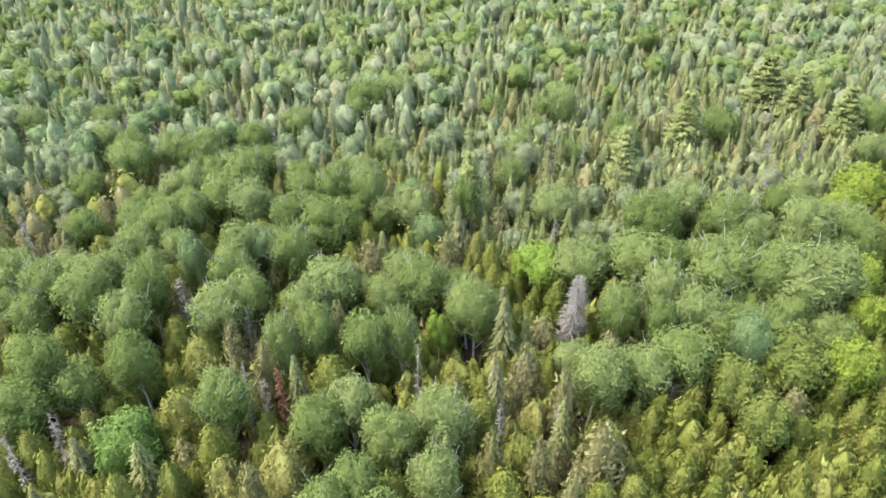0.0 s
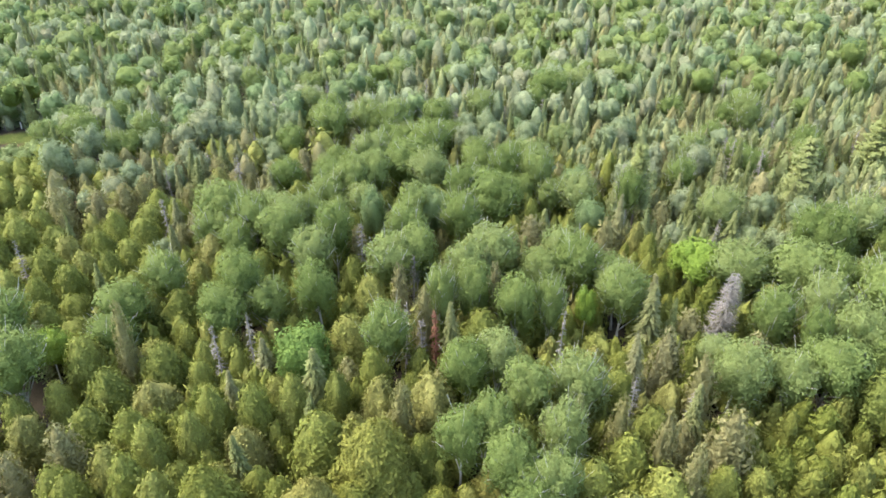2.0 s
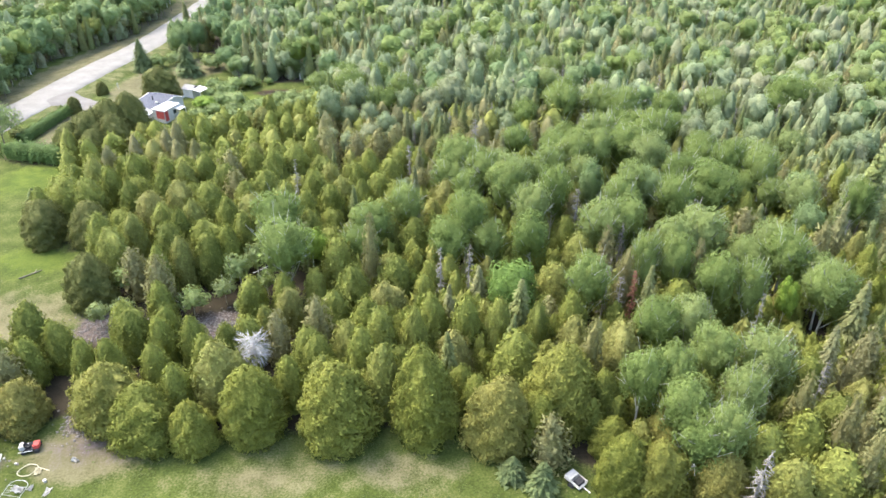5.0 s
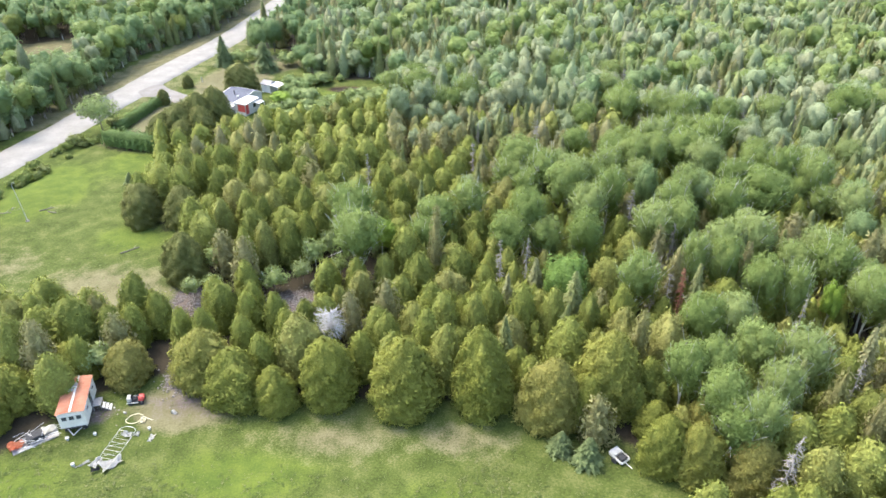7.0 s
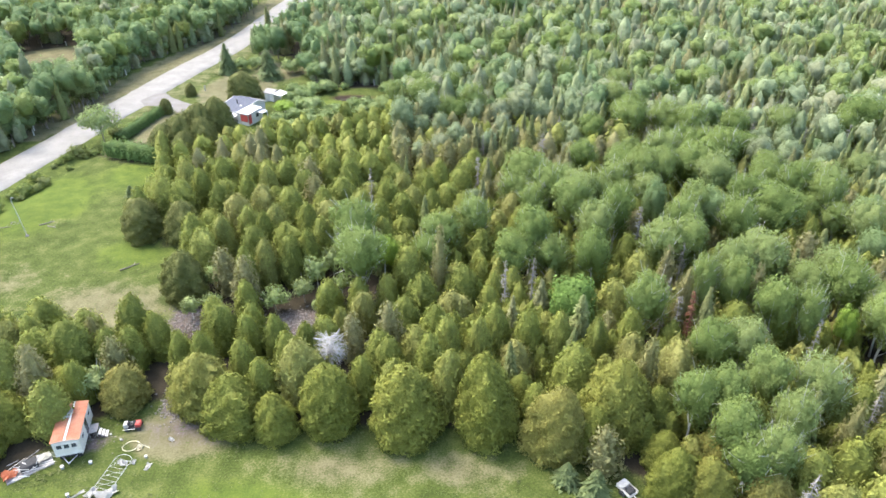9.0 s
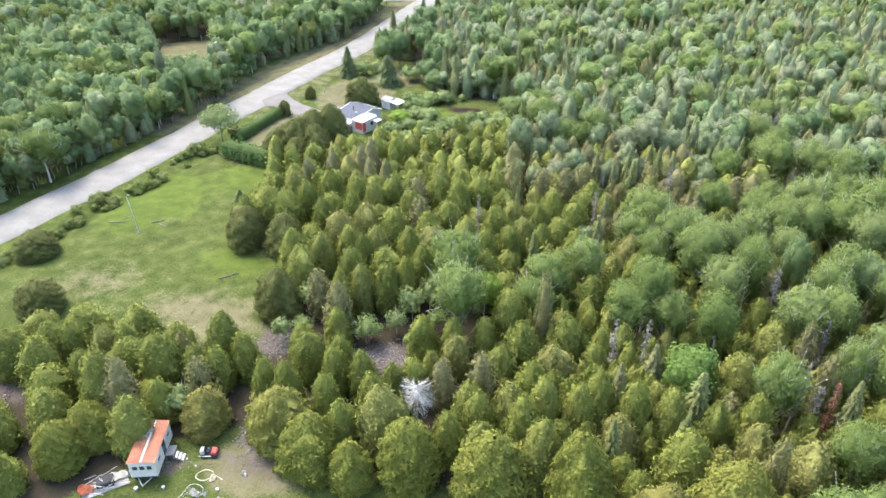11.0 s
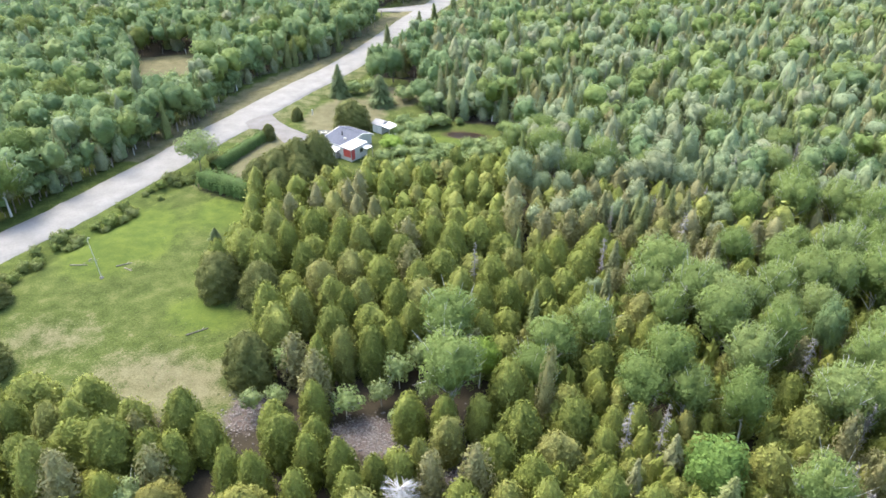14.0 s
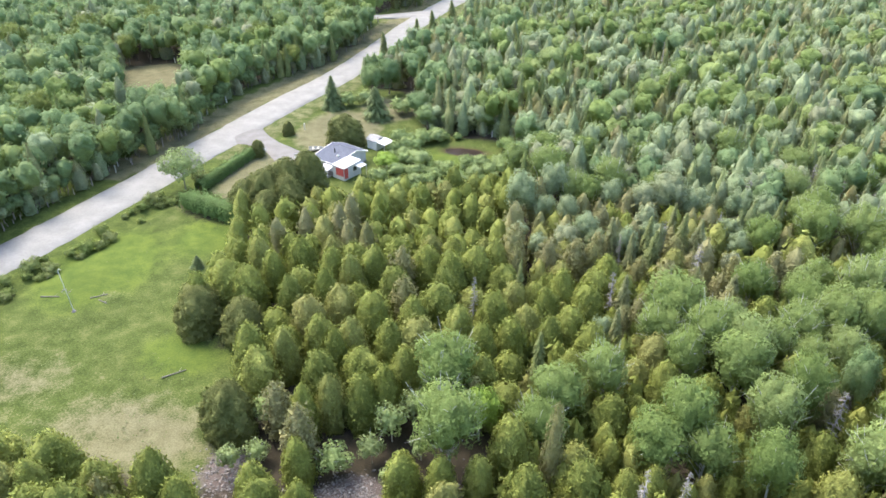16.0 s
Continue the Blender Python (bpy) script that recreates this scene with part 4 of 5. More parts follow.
PLACED = []          # kind, x, y, height, half-width
for kind, rows in STANDS:
    PLACED += [("marsh" if kind == "shrub" and row[1] > 130 else kind, *row[:3], row[3] * ((1.10 if row[1] < 76 else 1.24) if kind == "cedar" else 1.14 if kind == "front" else 1.2 if kind == "brown" else 1.0)) for row in rows]
FIRST = len(PLACED)
LONE = [(t[1], t[2]) for t in PLACED if t[0] in ("green", "bright", "greysnag", "snag", "pine", "reddead", "spruce", "white", "yellow")]

GRID = {}


def crowded(x, y, r, near=0.76):
    i, j = int(x // 6), int(y // 6)
    for a in (-1, 0, 1):
        for b in (-1, 0, 1):
            for (u, v, q) in GRID.get((i + a, j + b), ()):
                if (x - u) ** 2 + (y - v) ** 2 < (near * (r + q)) ** 2:
                    return True
    return False


def stand(x, y, r):
    GRID.setdefault((int(x // 6), int(y // 6)), []).append((x, y, r))


for k, x, y, h, r in PLACED:
    stand(x, y, r)


GROVES = [
    [(14, 107), (30, 94), (42, 80), (32, 74), (20, 77), (9, 84)],
    [(34, 129), (55, 114), (43, 87), (26, 97)],
    [(55, 103), (70, 90), (57, 74), (45, 85)],
    [(47, 73), (55, 63), (47, 54), (39, 63)],
    [(71, 62), (112, 47), (75, 31), (66, 36), (57, 51)],
    [(53, 52), (65, 44), (58, 40), (46, 46)],
    [(-14, 81), (7, 89), (7, 97), (21, 102), (40, 105), (33, 86), (18, 85), (14, 74), (1, 75), (-12, 72)],
]


def zone(x, y):
    """What grows at a place: kinds with their share, and the usual height."""
    road = from_road(x, y) if x < 0 else 99.0
    patch = noise.noise((x * 0.035, y * 0.035, 8.0))
    if road < 0:
        return (("dark", 76), ("mixed", 10), ("spruce", 8), ("poplar", 8 if patch < 0.15 else 36), ("olive", 4)), 9.5
    if any(inside(g, x, y) for g in GROVES):
        return (("poplar", 46), ("cedar", 46), ("brown", 5), ("dark", 3)), 7.6
    if (x < 2 and y < 108 + 0.3 * x + 6 * patch) or (x < -8 and y < 137):
        return (("cedar", 95), ("brown", 4), ("snag", 0.1)), 7.4 if y < 116 else 6.2
    if y < 62 and 8 < x < 46:
        return (("cedar", 76), ("brown", 8), ("poplar", 2), ("snag", 1.5), ("spruce", 4)), 7.6
    if x >= 34 and y < 46 + 0.05 * x:
        return (("thicket", 88), ("olive", 4), ("brown", 6)), 7.0
    if x < 60 and y < 92:
        return (("cedar", 66), ("thicket", 14), ("poplar", 4), ("spruce", 5), ("snag", 1.5), ("brown", 9), ("dark", 2)), 6.8
    if x < -22 and y > 155:
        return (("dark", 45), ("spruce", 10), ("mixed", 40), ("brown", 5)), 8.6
    if x < 40 and y < 122 + 8 * patch:
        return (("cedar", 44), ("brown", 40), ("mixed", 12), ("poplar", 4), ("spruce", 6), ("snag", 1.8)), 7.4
    if x < 135 and y < 112 + 10 * patch and x > 55:
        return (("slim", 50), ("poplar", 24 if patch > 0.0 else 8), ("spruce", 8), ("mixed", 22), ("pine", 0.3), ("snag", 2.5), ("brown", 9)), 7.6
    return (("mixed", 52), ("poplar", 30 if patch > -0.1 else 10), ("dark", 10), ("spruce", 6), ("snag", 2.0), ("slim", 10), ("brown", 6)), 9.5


def grow():
    rng = random.Random(11)
    for k in range(85000):
        a = radians(rng.uniform(-49, 78))
        d = 290 * math.sqrt(rng.uniform(0.012, 1.0))
        x, y = 2 + d * math.sin(a), 6 + d * math.cos(a)
        road = from_road(x, y) if x < 0 else 99.0
        west = 7.6 + 6.0 * max(0.0, 1 - abs(y - 178) / 26) + 1.2 * noise.noise((x * 0.1, y * 0.1, 0.5))
        if 232 < y < 268:
            west = 11.0
        if -west < road < (np.interp(y, [190, 198, 212, 226], [8.5, 11.5, 11.5, 16.0]) if y > 186 else 10.0):
            continue
        if x < -44 and y > 235 and abs(y - np.interp(x, [p[0] for p in SIDE_ROAD[::-1]], [p[1] for p in SIDE_ROAD[::-1]])) < 6.5:
            continue
        if depth_in(FIELD, x, y) > -0.6 or depth_in(CLEARING, x, y) > (-1.0 if -28 < x < 24 else -1.6) or depth_in(YARD, x, y) > -1.2 or inside(GLADE, x, y):
            continue
        if x < -60 and road > 0 and y < 130:
            continue
        if min(math.hypot((x + 17.5) * 0.8, (y - 69.5) * 1.1), math.hypot((x + 8.5) * 1.5, y - 67), math.hypot((x + 32) * 1.3, y - 70.5)) < 4.8:
            continue
        shares, h = zone(x, y)
        kind = rng.choices([s[0] for s in shares], [s[1] for s in shares])[0]
        if kind in ("poplar", "dark", "mixed") and any(math.hypot(x - u, y - v) < 5.0 for u, v in LONE):
            continue
        hh, rr = KINDS[kind]["size"]
        if kind in ("cedar", "mixed", "dark", "olive", "yellow", "shrub"):
            f = h / hh if kind != "shrub" else 1.0
            f *= rng.uniform(0.70, 1.18)
        else:
            f = rng.uniform(0.78, 1.10)
        w = f * rng.uniform(0.82, 1.15)
        if kind == "cedar" and x > 48 and y > 48:
            w *= 0.72
        elif kind == "cedar" and x < 2:
            w = np.interp(y, [75, 100, 125], [2.9, 2.45, 2.0]) * rng.uniform(0.85, 1.15) / rr
            f = np.interp(y, [75, 100, 125], [7.2, 6.5, 5.6]) * rng.uniform(0.74, 1.22) / hh
        elif kind == "cedar":
            w *= 1.2
        if kind == "brown":
            w *= 1.25
            f *= 0.88 if y < 125 else 1.0
        elif kind == "poplar":
            w *= 1.12
            f *= 0.90
        elif kind in ("thicket", "slim"):
            f *= h / 7.6
        if crowded(x, y, rr * w, 0.66 if kind == "cedar" else 0.54 if road < 0 else 0.60):
            continue
        PLACED.append((kind, x, y, hh * f, rr * w))
        stand(x, y, rr * w)


def understory():
    """Young cedars that close the gaps under the taller trees."""
    rng = random.Random(17)
    for k in range(6000):
        a = radians(rng.uniform(-8, 76))
        d = rng.uniform(45, 125)
        x, y = 2 + d * math.sin(a), 6 + d * math.cos(a)
        if (from_road(x, y) if x < 0 else 99.0) < 10.0 or depth_in(FIELD, x, y) > -1.0 or depth_in(CLEARING, x, y) > -1.0 or depth_in(YARD, x, y) > -1.0:
            continue
        if (x < -60 and y < 130) or min(math.hypot(x + 17, (y - 70) * 1.2), math.hypot((x + 8.5) * 1.6, y - 66), math.hypot((x + 32) * 1.3, y - 70.5)) < 3.0:
            continue
        f = rng.uniform(0.45, 0.80)
        if x < -4 or (x < 12 and y < 58) or crowded(x, y, 1.9 * f, 0.52):
            continue
        PLACED.append(("sapling", x, y, 7.6 * f, 2.25 * f))
        stand(x, y, 1.9 * f)


def verge():
    """Low bushes in the ditch between road and field, and round the pond."""
    rng = random.Random(5)
    for k in range(900):
        y = rng.uniform(62, 132)
        x = np.interp(y, [p[1] for p in ROAD], [p[0] for p in ROAD]) + rng.uniform(6.3, 10.5)
        if rng.random() < 0.35:
            x, y = rng.gauss(-24, 8), rng.gauss(146, 5.5)
            if math.hypot((x - POND[0]) / 9, (y - POND[1] + 1.5) / 6.0) < 1 or x < -34 or not inside(YARD, x, y):
                continue
        f = rng.uniform(0.5, 1.25)
        if crowded(x, y, 1.1 * f) or sum(1 for t in PLACED if t[0] == "bush") >= 150:
            continue
        if x < -40 and noise.noise((x * 0.22, y * 0.22, 2.0)) < -0.02:
            continue
        wet = x > -36
        PLACED.append(("marsh" if wet else "bush", x, y, (2.4 if wet else 1.8) * f, (1.6 if wet else 1.3) * f))
        stand(x, y, 1.1 * f)


def wood_edge():
    """Young leafy trees that clothe the edge of the wood west of the road."""
    rng = random.Random(23)
    for k in range(420):
        y = rng.uniform(44, 228)
        x = np.interp(y, [p[1] for p in ROAD], [p[0] for p in ROAD]) - 8.4 - 6.0 * max(0.0, 1 - abs(y - 178) / 26) - abs(rng.gauss(0, 2.2))
        f = rng.uniform(0.34, 0.62)
        if inside(GLADE, x, y) or crowded(x, y, 2.2 * f, 0.24):
            continue
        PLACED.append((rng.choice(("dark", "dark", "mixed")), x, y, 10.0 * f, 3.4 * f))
        stand(x, y, 2.2 * f)
    for k in range(90):
        x = rng.uniform(-33, -4)
        y = np.interp(x, [-33, -30, -12, -8, -4], [174, 162, 160.5, 156, 140]) + abs(rng.gauss(0, 1.8))
        f = rng.uniform(0.36, 0.66)
        if not crowded(x, y, 2.2 * f, 0.30):
            PLACED.append((rng.choice(("mixed", "mixed", "dark")), x, y, 9.5 * f, 3.2 * f))
            stand(x, y, 2.2 * f)


grow()
understory()
wood_edge()
verge()

RUN = {}
for t in PLACED[:FIRST] + sorted(PLACED[FIRST:], key=lambda t: math.hypot(t[1], t[2] - 12)):
    RUN.setdefault(t[0], []).append(t)


def plant(kind, trees):
    spec = KINDS[kind]
    H, R = spec["size"]
    rng = random.Random(len(kind) * 7 + 3)
    models = []
    for v in range(min(spec["variants"], len(trees)) if spec["count"] else 0):
        crown, wood = spec["near"](v * 17 + len(kind))
        models.append((mesh_of("crown", crown[0], crown[1], [spec["leaf"]], None, None, crown[2]) if crown else None, mesh_of("trunk", wood[0], wood[1], [spec["bark"]])))
    originals = {}
    for n, (_, x, y, h, r) in enumerate(trees[:spec["count"]]):
        m = Matrix.LocRotScale((x, y, ground_z(x, y) - 0.08), Euler((rng.gauss(0, 0.03), rng.gauss(0, 0.03), rng.uniform(0, 6.283))), (r / R, r / R, h / H))
        v = n % len(models)
        if v not in originals:
            ob = tagged(new(spec["name"]), spec["label"], spec["category"], spec["name"].replace("_", " ") + "s of the wood")
            if models[v][0]:
                piece("crown", models[v][0], ob)
            piece("trunk", models[v][1], ob)
            ob.matrix_basis = m
            originals[v] = ob
        else:
            base = originals[v]
            keep = base.matrix_basis.copy()
            base.matrix_basis = Matrix()
            copy_thing(base, m)
            base.matrix_basis = keep
    rest = trees[spec["count"]:]
    if rest and spec["far"]:
        sow(kind, spec, rest)


def sow(kind, spec, rest):
    """The trees beyond, too many to count, as one body of woodland."""
    H, R = spec["size"]
    rng = np.random.default_rng(len(kind))
    models = [spec["far"](v * 13 + 5, k) for k in (1.0, 0.55) for v in range(6)]
    V, F, I, T, D, n = [], [], [], [], [], 0
    for k, (_, x, y, h, r) in enumerate(rest):
        crown, wood = models[k % 6 + (6 if math.hypot(x, y) > 185 else 0)]
        a = rng.uniform(0, 6.283)
        c, s = math.cos(a), math.sin(a)
        turn = np.array([[c * r / R, s * r / R, 0], [-s * r / R, c * r / R, 0], [0, 0, h / H]])
        tone = rng.uniform()
        for i, body in enumerate((crown, wood)):
            if body is None:
                continue
            v = body[0] @ turn + (x, y, 0.0)
            V.append(v)
            F.append(body[1] + n)
            D.append(unit(body[2] @ np.array([[c / r, s / r, 0], [-s / r, c / r, 0], [0, 0, H / (R * h)]])))
            I.append(np.full(len(body[1]), i if crown else 0))
            T.append(np.full(len(v), tone))
            n += len(v)
    mats = [spec["leaf"], spec["bark"]] if spec["leaf"] else [spec["bark"]]
    me = mesh_of(spec["name"] + "s", np.concatenate(V), np.concatenate(F), mats, np.concatenate(I), np.concatenate(T), np.concatenate(D))
    tagged(new(spec["name"].replace("_tree", "") + "_woodland", me), "far part of the wood: " + spec["label"].split(" with")[0], "woodland", kind="stuff")


for kind, trees in RUN.items():
    plant(kind, trees)

# ---------- plain materials of the built things ----------
WHITE_PAINT = plain("white_siding_paint", (0.48, 0.455, 0.405), (0.58, 0.555, 0.50), 2.0, 0.6)
SHINGLE = plain("slate_blue_shingle", (0.065, 0.07, 0.088), (0.105, 0.11, 0.13), 3.0, 0.85, 0, 0.3)
WHITE_ROOF = plain("white_sheet_roof", (0.42, 0.41, 0.385), (0.52, 0.51, 0.48), 1.5, 0.5)
RED_PAINT = plain("red_painted_wall", (0.40, 0.055, 0.045), (0.52, 0.09, 0.07), 2.5, 0.6)
GLASS = plain("dark_window_glass", (0.03, 0.035, 0.04), (0.07, 0.08, 0.09), 1.0, 0.08, 0, 0, "Object", 0.6)
GREY_PAINT = plain("chalky_grey_paint", (0.58, 0.55, 0.465), (0.70, 0.665, 0.575), 2.0, 0.6)
ORANGE = plain("sun_bleached_orange_roof", (0.46, 0.165, 0.085), (0.62, 0.31, 0.19), 0.9, 0.7)
RUST = plain("rusty_orange_panel", (0.34, 0.09, 0.04), (0.58, 0.20, 0.09), 1.6, 0.75)
TRIM_WHITE = plain("dull_white_trim", (0.50, 0.475, 0.41), (0.66, 0.63, 0.56), 3.0, 0.6)
BARE_METAL = plain("dull_metal", (0.38, 0.38, 0.38), (0.55, 0.55, 0.55), 4.0, 0.45, 0.6)
BLACK = plain("black_rubber", (0.02, 0.02, 0.02), (0.045, 0.045, 0.045), 6.0, 0.8)
TARP = plain("crumpled_white_sheet", (0.36, 0.35, 0.31), (0.50, 0.485, 0.44), 2.0, 0.7)
CREAM = plain("cream_plastic", (0.58, 0.52, 0.34), (0.72, 0.66, 0.47), 4.0, 0.6)
WEATHERED = plain("weathered_grey_board", (0.20, 0.19, 0.175), (0.32, 0.30, 0.28), 5.0, 0.9, 0, 0.3)
STONE = plain("field_stone", (0.115, 0.10, 0.09), (0.235, 0.21, 0.19), 3.0, 0.9, 0, 0.3)
POND_WATER = plain("brown_pond_water", (0.018, 0.012, 0.008), (0.034, 0.021, 0.014), 0.6, 0.3, 0, 0, "Position", 0.25)
HEDGE_LEAF = leafy("hedge_leaf", [(0.095, 0.150, 0.040), (0.120, 0.185, 0.050)], 0.3)


def thing(name, x, y, z, turn, label, category, group=""):
    ob = tagged(new(name), label, category, group)
    ob.matrix_basis = pose(x, y, z, 0, 0, turn)
    return ob


def one(name, size, at, material, parent, label="", turn=None, bevel=0.015):
    return part(name, box(bmesh.new(), size, at, turn, bevel), material, parent, label)


def slab(corners, thick):
    """A flat plate over given corners, thickened downwards."""
    bm = bmesh.new()
    top = [bm.verts.new(c) for c in corners]
    low = [bm.verts.new((c[0], c[1], c[2] - thick)) for c in corners]
    bm.faces.new(top)
    bm.faces.new(low[::-1])
    n = len(top)
    for i in range(n):
        bm.faces.new((top[i], low[i], low[(i + 1) % n], top[(i + 1) % n]))
    bmesh.ops.recalc_face_normals(bm, faces=bm.faces)
    return bm


def window(parent, w, h, at, turn):
    """A framed window set proud of a wall; turn is about the vertical."""
    m = Matrix.Rotation(radians(turn), 4, "Z")
    bm = bmesh.new()
    for sx, sz, px, pz in ((w, 0.09, 0, h / 2), (w, 0.09, 0, -h / 2), (0.09, h, -w / 2, 0), (0.09, h, w / 2, 0)):
        box(bm, (sx + 0.02, 0.08, sz), (px, -0.02, pz))
    bm.transform(Matrix.Translation(at) @ m)
    frame_ob = part("window", bm, TRIM_WHITE, parent)
    bm = box(bmesh.new(), (w - 0.06, 0.03, h - 0.06), (0, 0.0, 0))
    bm.transform(Matrix.Translation(at) @ m)
    part("pane", bm, GLASS, frame_ob, "dark reflecting glass pane")


# ---------- the house and its yard ----------
def build_house():
    h = thing("house", -42.4, 143.5, 0, -27.6, "small white house with slate-blue roof and red-fronted addition", "house")
    A, B, F, K, E, Rz = -2.5, 3.3, 5.1, 2.6, 2.15, 3.05
    mid, long = (A + B) / 2, B - A
    one("foundation", (long + 0.1, F + K + 0.1, 0.5), (mid, (K - F) / 2, 0.05), WEATHERED, h)
    bm = bmesh.new()
    pts = [(-F, 0.2), (K, 0.2), (K, E), (0, Rz - 0.12), (-F, E)]
    ends = [[bm.verts.new((x, y, z)) for y, z in pts] for x in (A, B)]
    bm.faces.new(ends[0][::-1])
    bm.faces.new(ends[1])
    for i in range(5):
        bm.faces.new((ends[0][i], ends[0][(i + 1) % 5], ends[1][(i + 1) % 5], ends[1][i]))
    bmesh.ops.recalc_face_normals(bm, faces=bm.faces)
    part("wall", bm, WHITE_PAINT, h)
    for side, depth in ((-1, F), (1, K)):
        o, slope = 0.35, math.atan2(Rz - E, depth)
        low = E - o * math.tan(slope) + 0.08
        plane = part("roof", slab([(A - 0.25, side * (depth + o), low), (B + 0.25, side * (depth + o), low), (B + 0.25, 0, Rz + 0.08), (A - 0.25, 0, Rz + 0.08)], 0.10), SHINGLE, h, "slate-blue shingled roof slope")
        rows = int(depth / 0.42)
        for k in range(rows):
            f = (k + 0.5) / rows
            y, z = side * (depth + o) * (1 - f), low + (Rz + 0.08 - low) * f
            one("course", (long + 0.5, 0.40, 0.02), (mid, y, z + 0.015), SHINGLE, plane, turn=Matrix.Rotation(-side * slope, 4, "X"), bevel=0.0)
        one("gutter", (long + 0.5, 0.12, 0.1), (mid, side * (depth + o + 0.06), low - 0.05), TRIM_WHITE, h)
        for x in (A - 0.26, B + 0.26):
            bm = slab([(x - 0.07, side * (depth + o), low + 0.04), (x + 0.07, side * (depth + o), low + 0.04), (x + 0.07, 0, Rz + 0.13), (x - 0.07, 0, Rz + 0.13)], 0.22)
            part("barge_board", bm, TRIM_WHITE, h)
    one("ridge_cap", (long + 0.5, 0.22, 0.06), (mid, 0, Rz + 0.11), SHINGLE, h)
    part("chimney_pipe", rod(bmesh.new(), (0.3, -2.4, 2.5), (0.3, -2.4, 3.6), 0.11, 0.11, 12), BLACK, h, "black stove pipe")
    part("roof_vent", box(bmesh.new(), (0.5, 0.4, 0.3), (1.9, -3.2, 2.75), None, 0.04), TRIM_WHITE, h)
    for x in (-1.5, 0.6):
        window(h, 1.1, 1.0, (x, -F - 0.01, 1.35), 0)
    # flat-roofed addition with a red front
    one("addition_wall", (2.9, 4.3, 2.5), (4.80, -4.0, 1.25), WHITE_PAINT, h)
    part("addition_roof", box(bmesh.new(), (3.2, 4.6, 0.14), (4.85, -4.0, 2.60), Matrix.Rotation(radians(2), 4, "X"), 0.02), WHITE_ROOF, h, "flat white sheet roof")
    one("red_panel", (1.9, 0.05, 1.45), (5.2, -6.18, 1.55), RED_PAINT, h, "red painted front panel")
    one("red_panel", (0.05, 0.9, 1.9), (6.27, -5.6, 1.35), RED_PAINT, h, "red painted front panel")
    window(h, 1.0, 0.9, (6.26, -3.4, 1.6), 90)
    one("side_roof", (1.5, 1.8, 0.1), (6.95, -2.6, 2.2), WHITE_ROOF, h, "small white canopy roof", Matrix.Rotation(radians(6), 4, "Y"))
    for y in (-3.4, -1.8):
        part("canopy_post", rod(bmesh.new(), (7.6, y, 0), (7.6, y, 2.15), 0.05), TRIM_WHITE, h)
    # white porch at the front
    one("porch_floor", (2.2, 1.9, 0.35), (2.0, -6.2, 0.3), WEATHERED, h)
    one("porch_roof", (2.4, 2.1, 0.1), (2.0, -6.25, 1.75), WHITE_ROOF, h, "white porch roof", Matrix.Rotation(radians(7), 4, "X"))
    for x in (1.0, 3.0):
        part("porch_post", rod(bmesh.new(), (x, -7.1, 0.4), (x, -7.1, 1.65), 0.06), TRIM_WHITE, h)
    one("porch_rail", (2.0, 0.08, 0.75), (2.0, -7.12, 0.85), WHITE_PAINT, h)


def build_shed():
    s = thing("garden_shed", -37.0, 150.4, 0, -27.6, "small grey shed with a white lean-to roof in the yard", "shed")
    one("wall", (2.4, 2.4, 2.0), (-1.2, 0, 1.0), GREY_PAINT, s)
    for side in (-1, 1):
        part("roof", slab([(-2.6, side * 1.45, 1.95), (0.15, side * 1.45, 1.95), (0.15, 0, 2.55), (-2.6, 0, 2.55)], 0.07), WEATHERED, s, "grey roof slope")
    one("door", (0.8, 0.06, 1.7), (-1.2, -1.22, 0.9), TRIM_WHITE, s)
    part("lean_to_roof", slab([(0.1, -1.5, 2.1), (2.5, -1.6, 1.9), (2.5, 1.2, 1.95), (0.1, 1.2, 2.2)], 0.08), WHITE_ROOF, s, "white lean-to roof")
    for x, y in ((2.3, -1.4), (2.3, 1.0), (0.3, -1.4)):
        part("post", rod(bmesh.new(), (x, y, 0), (x, y, 1.95), 0.05), TRIM_WHITE, s)
    for k, (x, y, w) in enumerate(((3.2, -0.6, 0.7), (3.3, 0.5, 0.55), (2.9, -1.4, 0.5))):
        b = thing("white_bin", *(pose(-37.0, 150.4, 0, 0, 0, -27.6) @ Vector((x, y, 0))), 12 * k - 27, "white plastic bin beside the shed", "bin", "bins by the shed")
        part("body", rod(bmesh.new(), (0, 0, -0.05), (0, 0, 0.75), w * 0.42, w * 0.5, 14), TARP, b)
        part("lid", rod(bmesh.new(), (0, 0, 0.75), (0, 0, 0.82), w * 0.54, w * 0.46, 14), TARP, b)


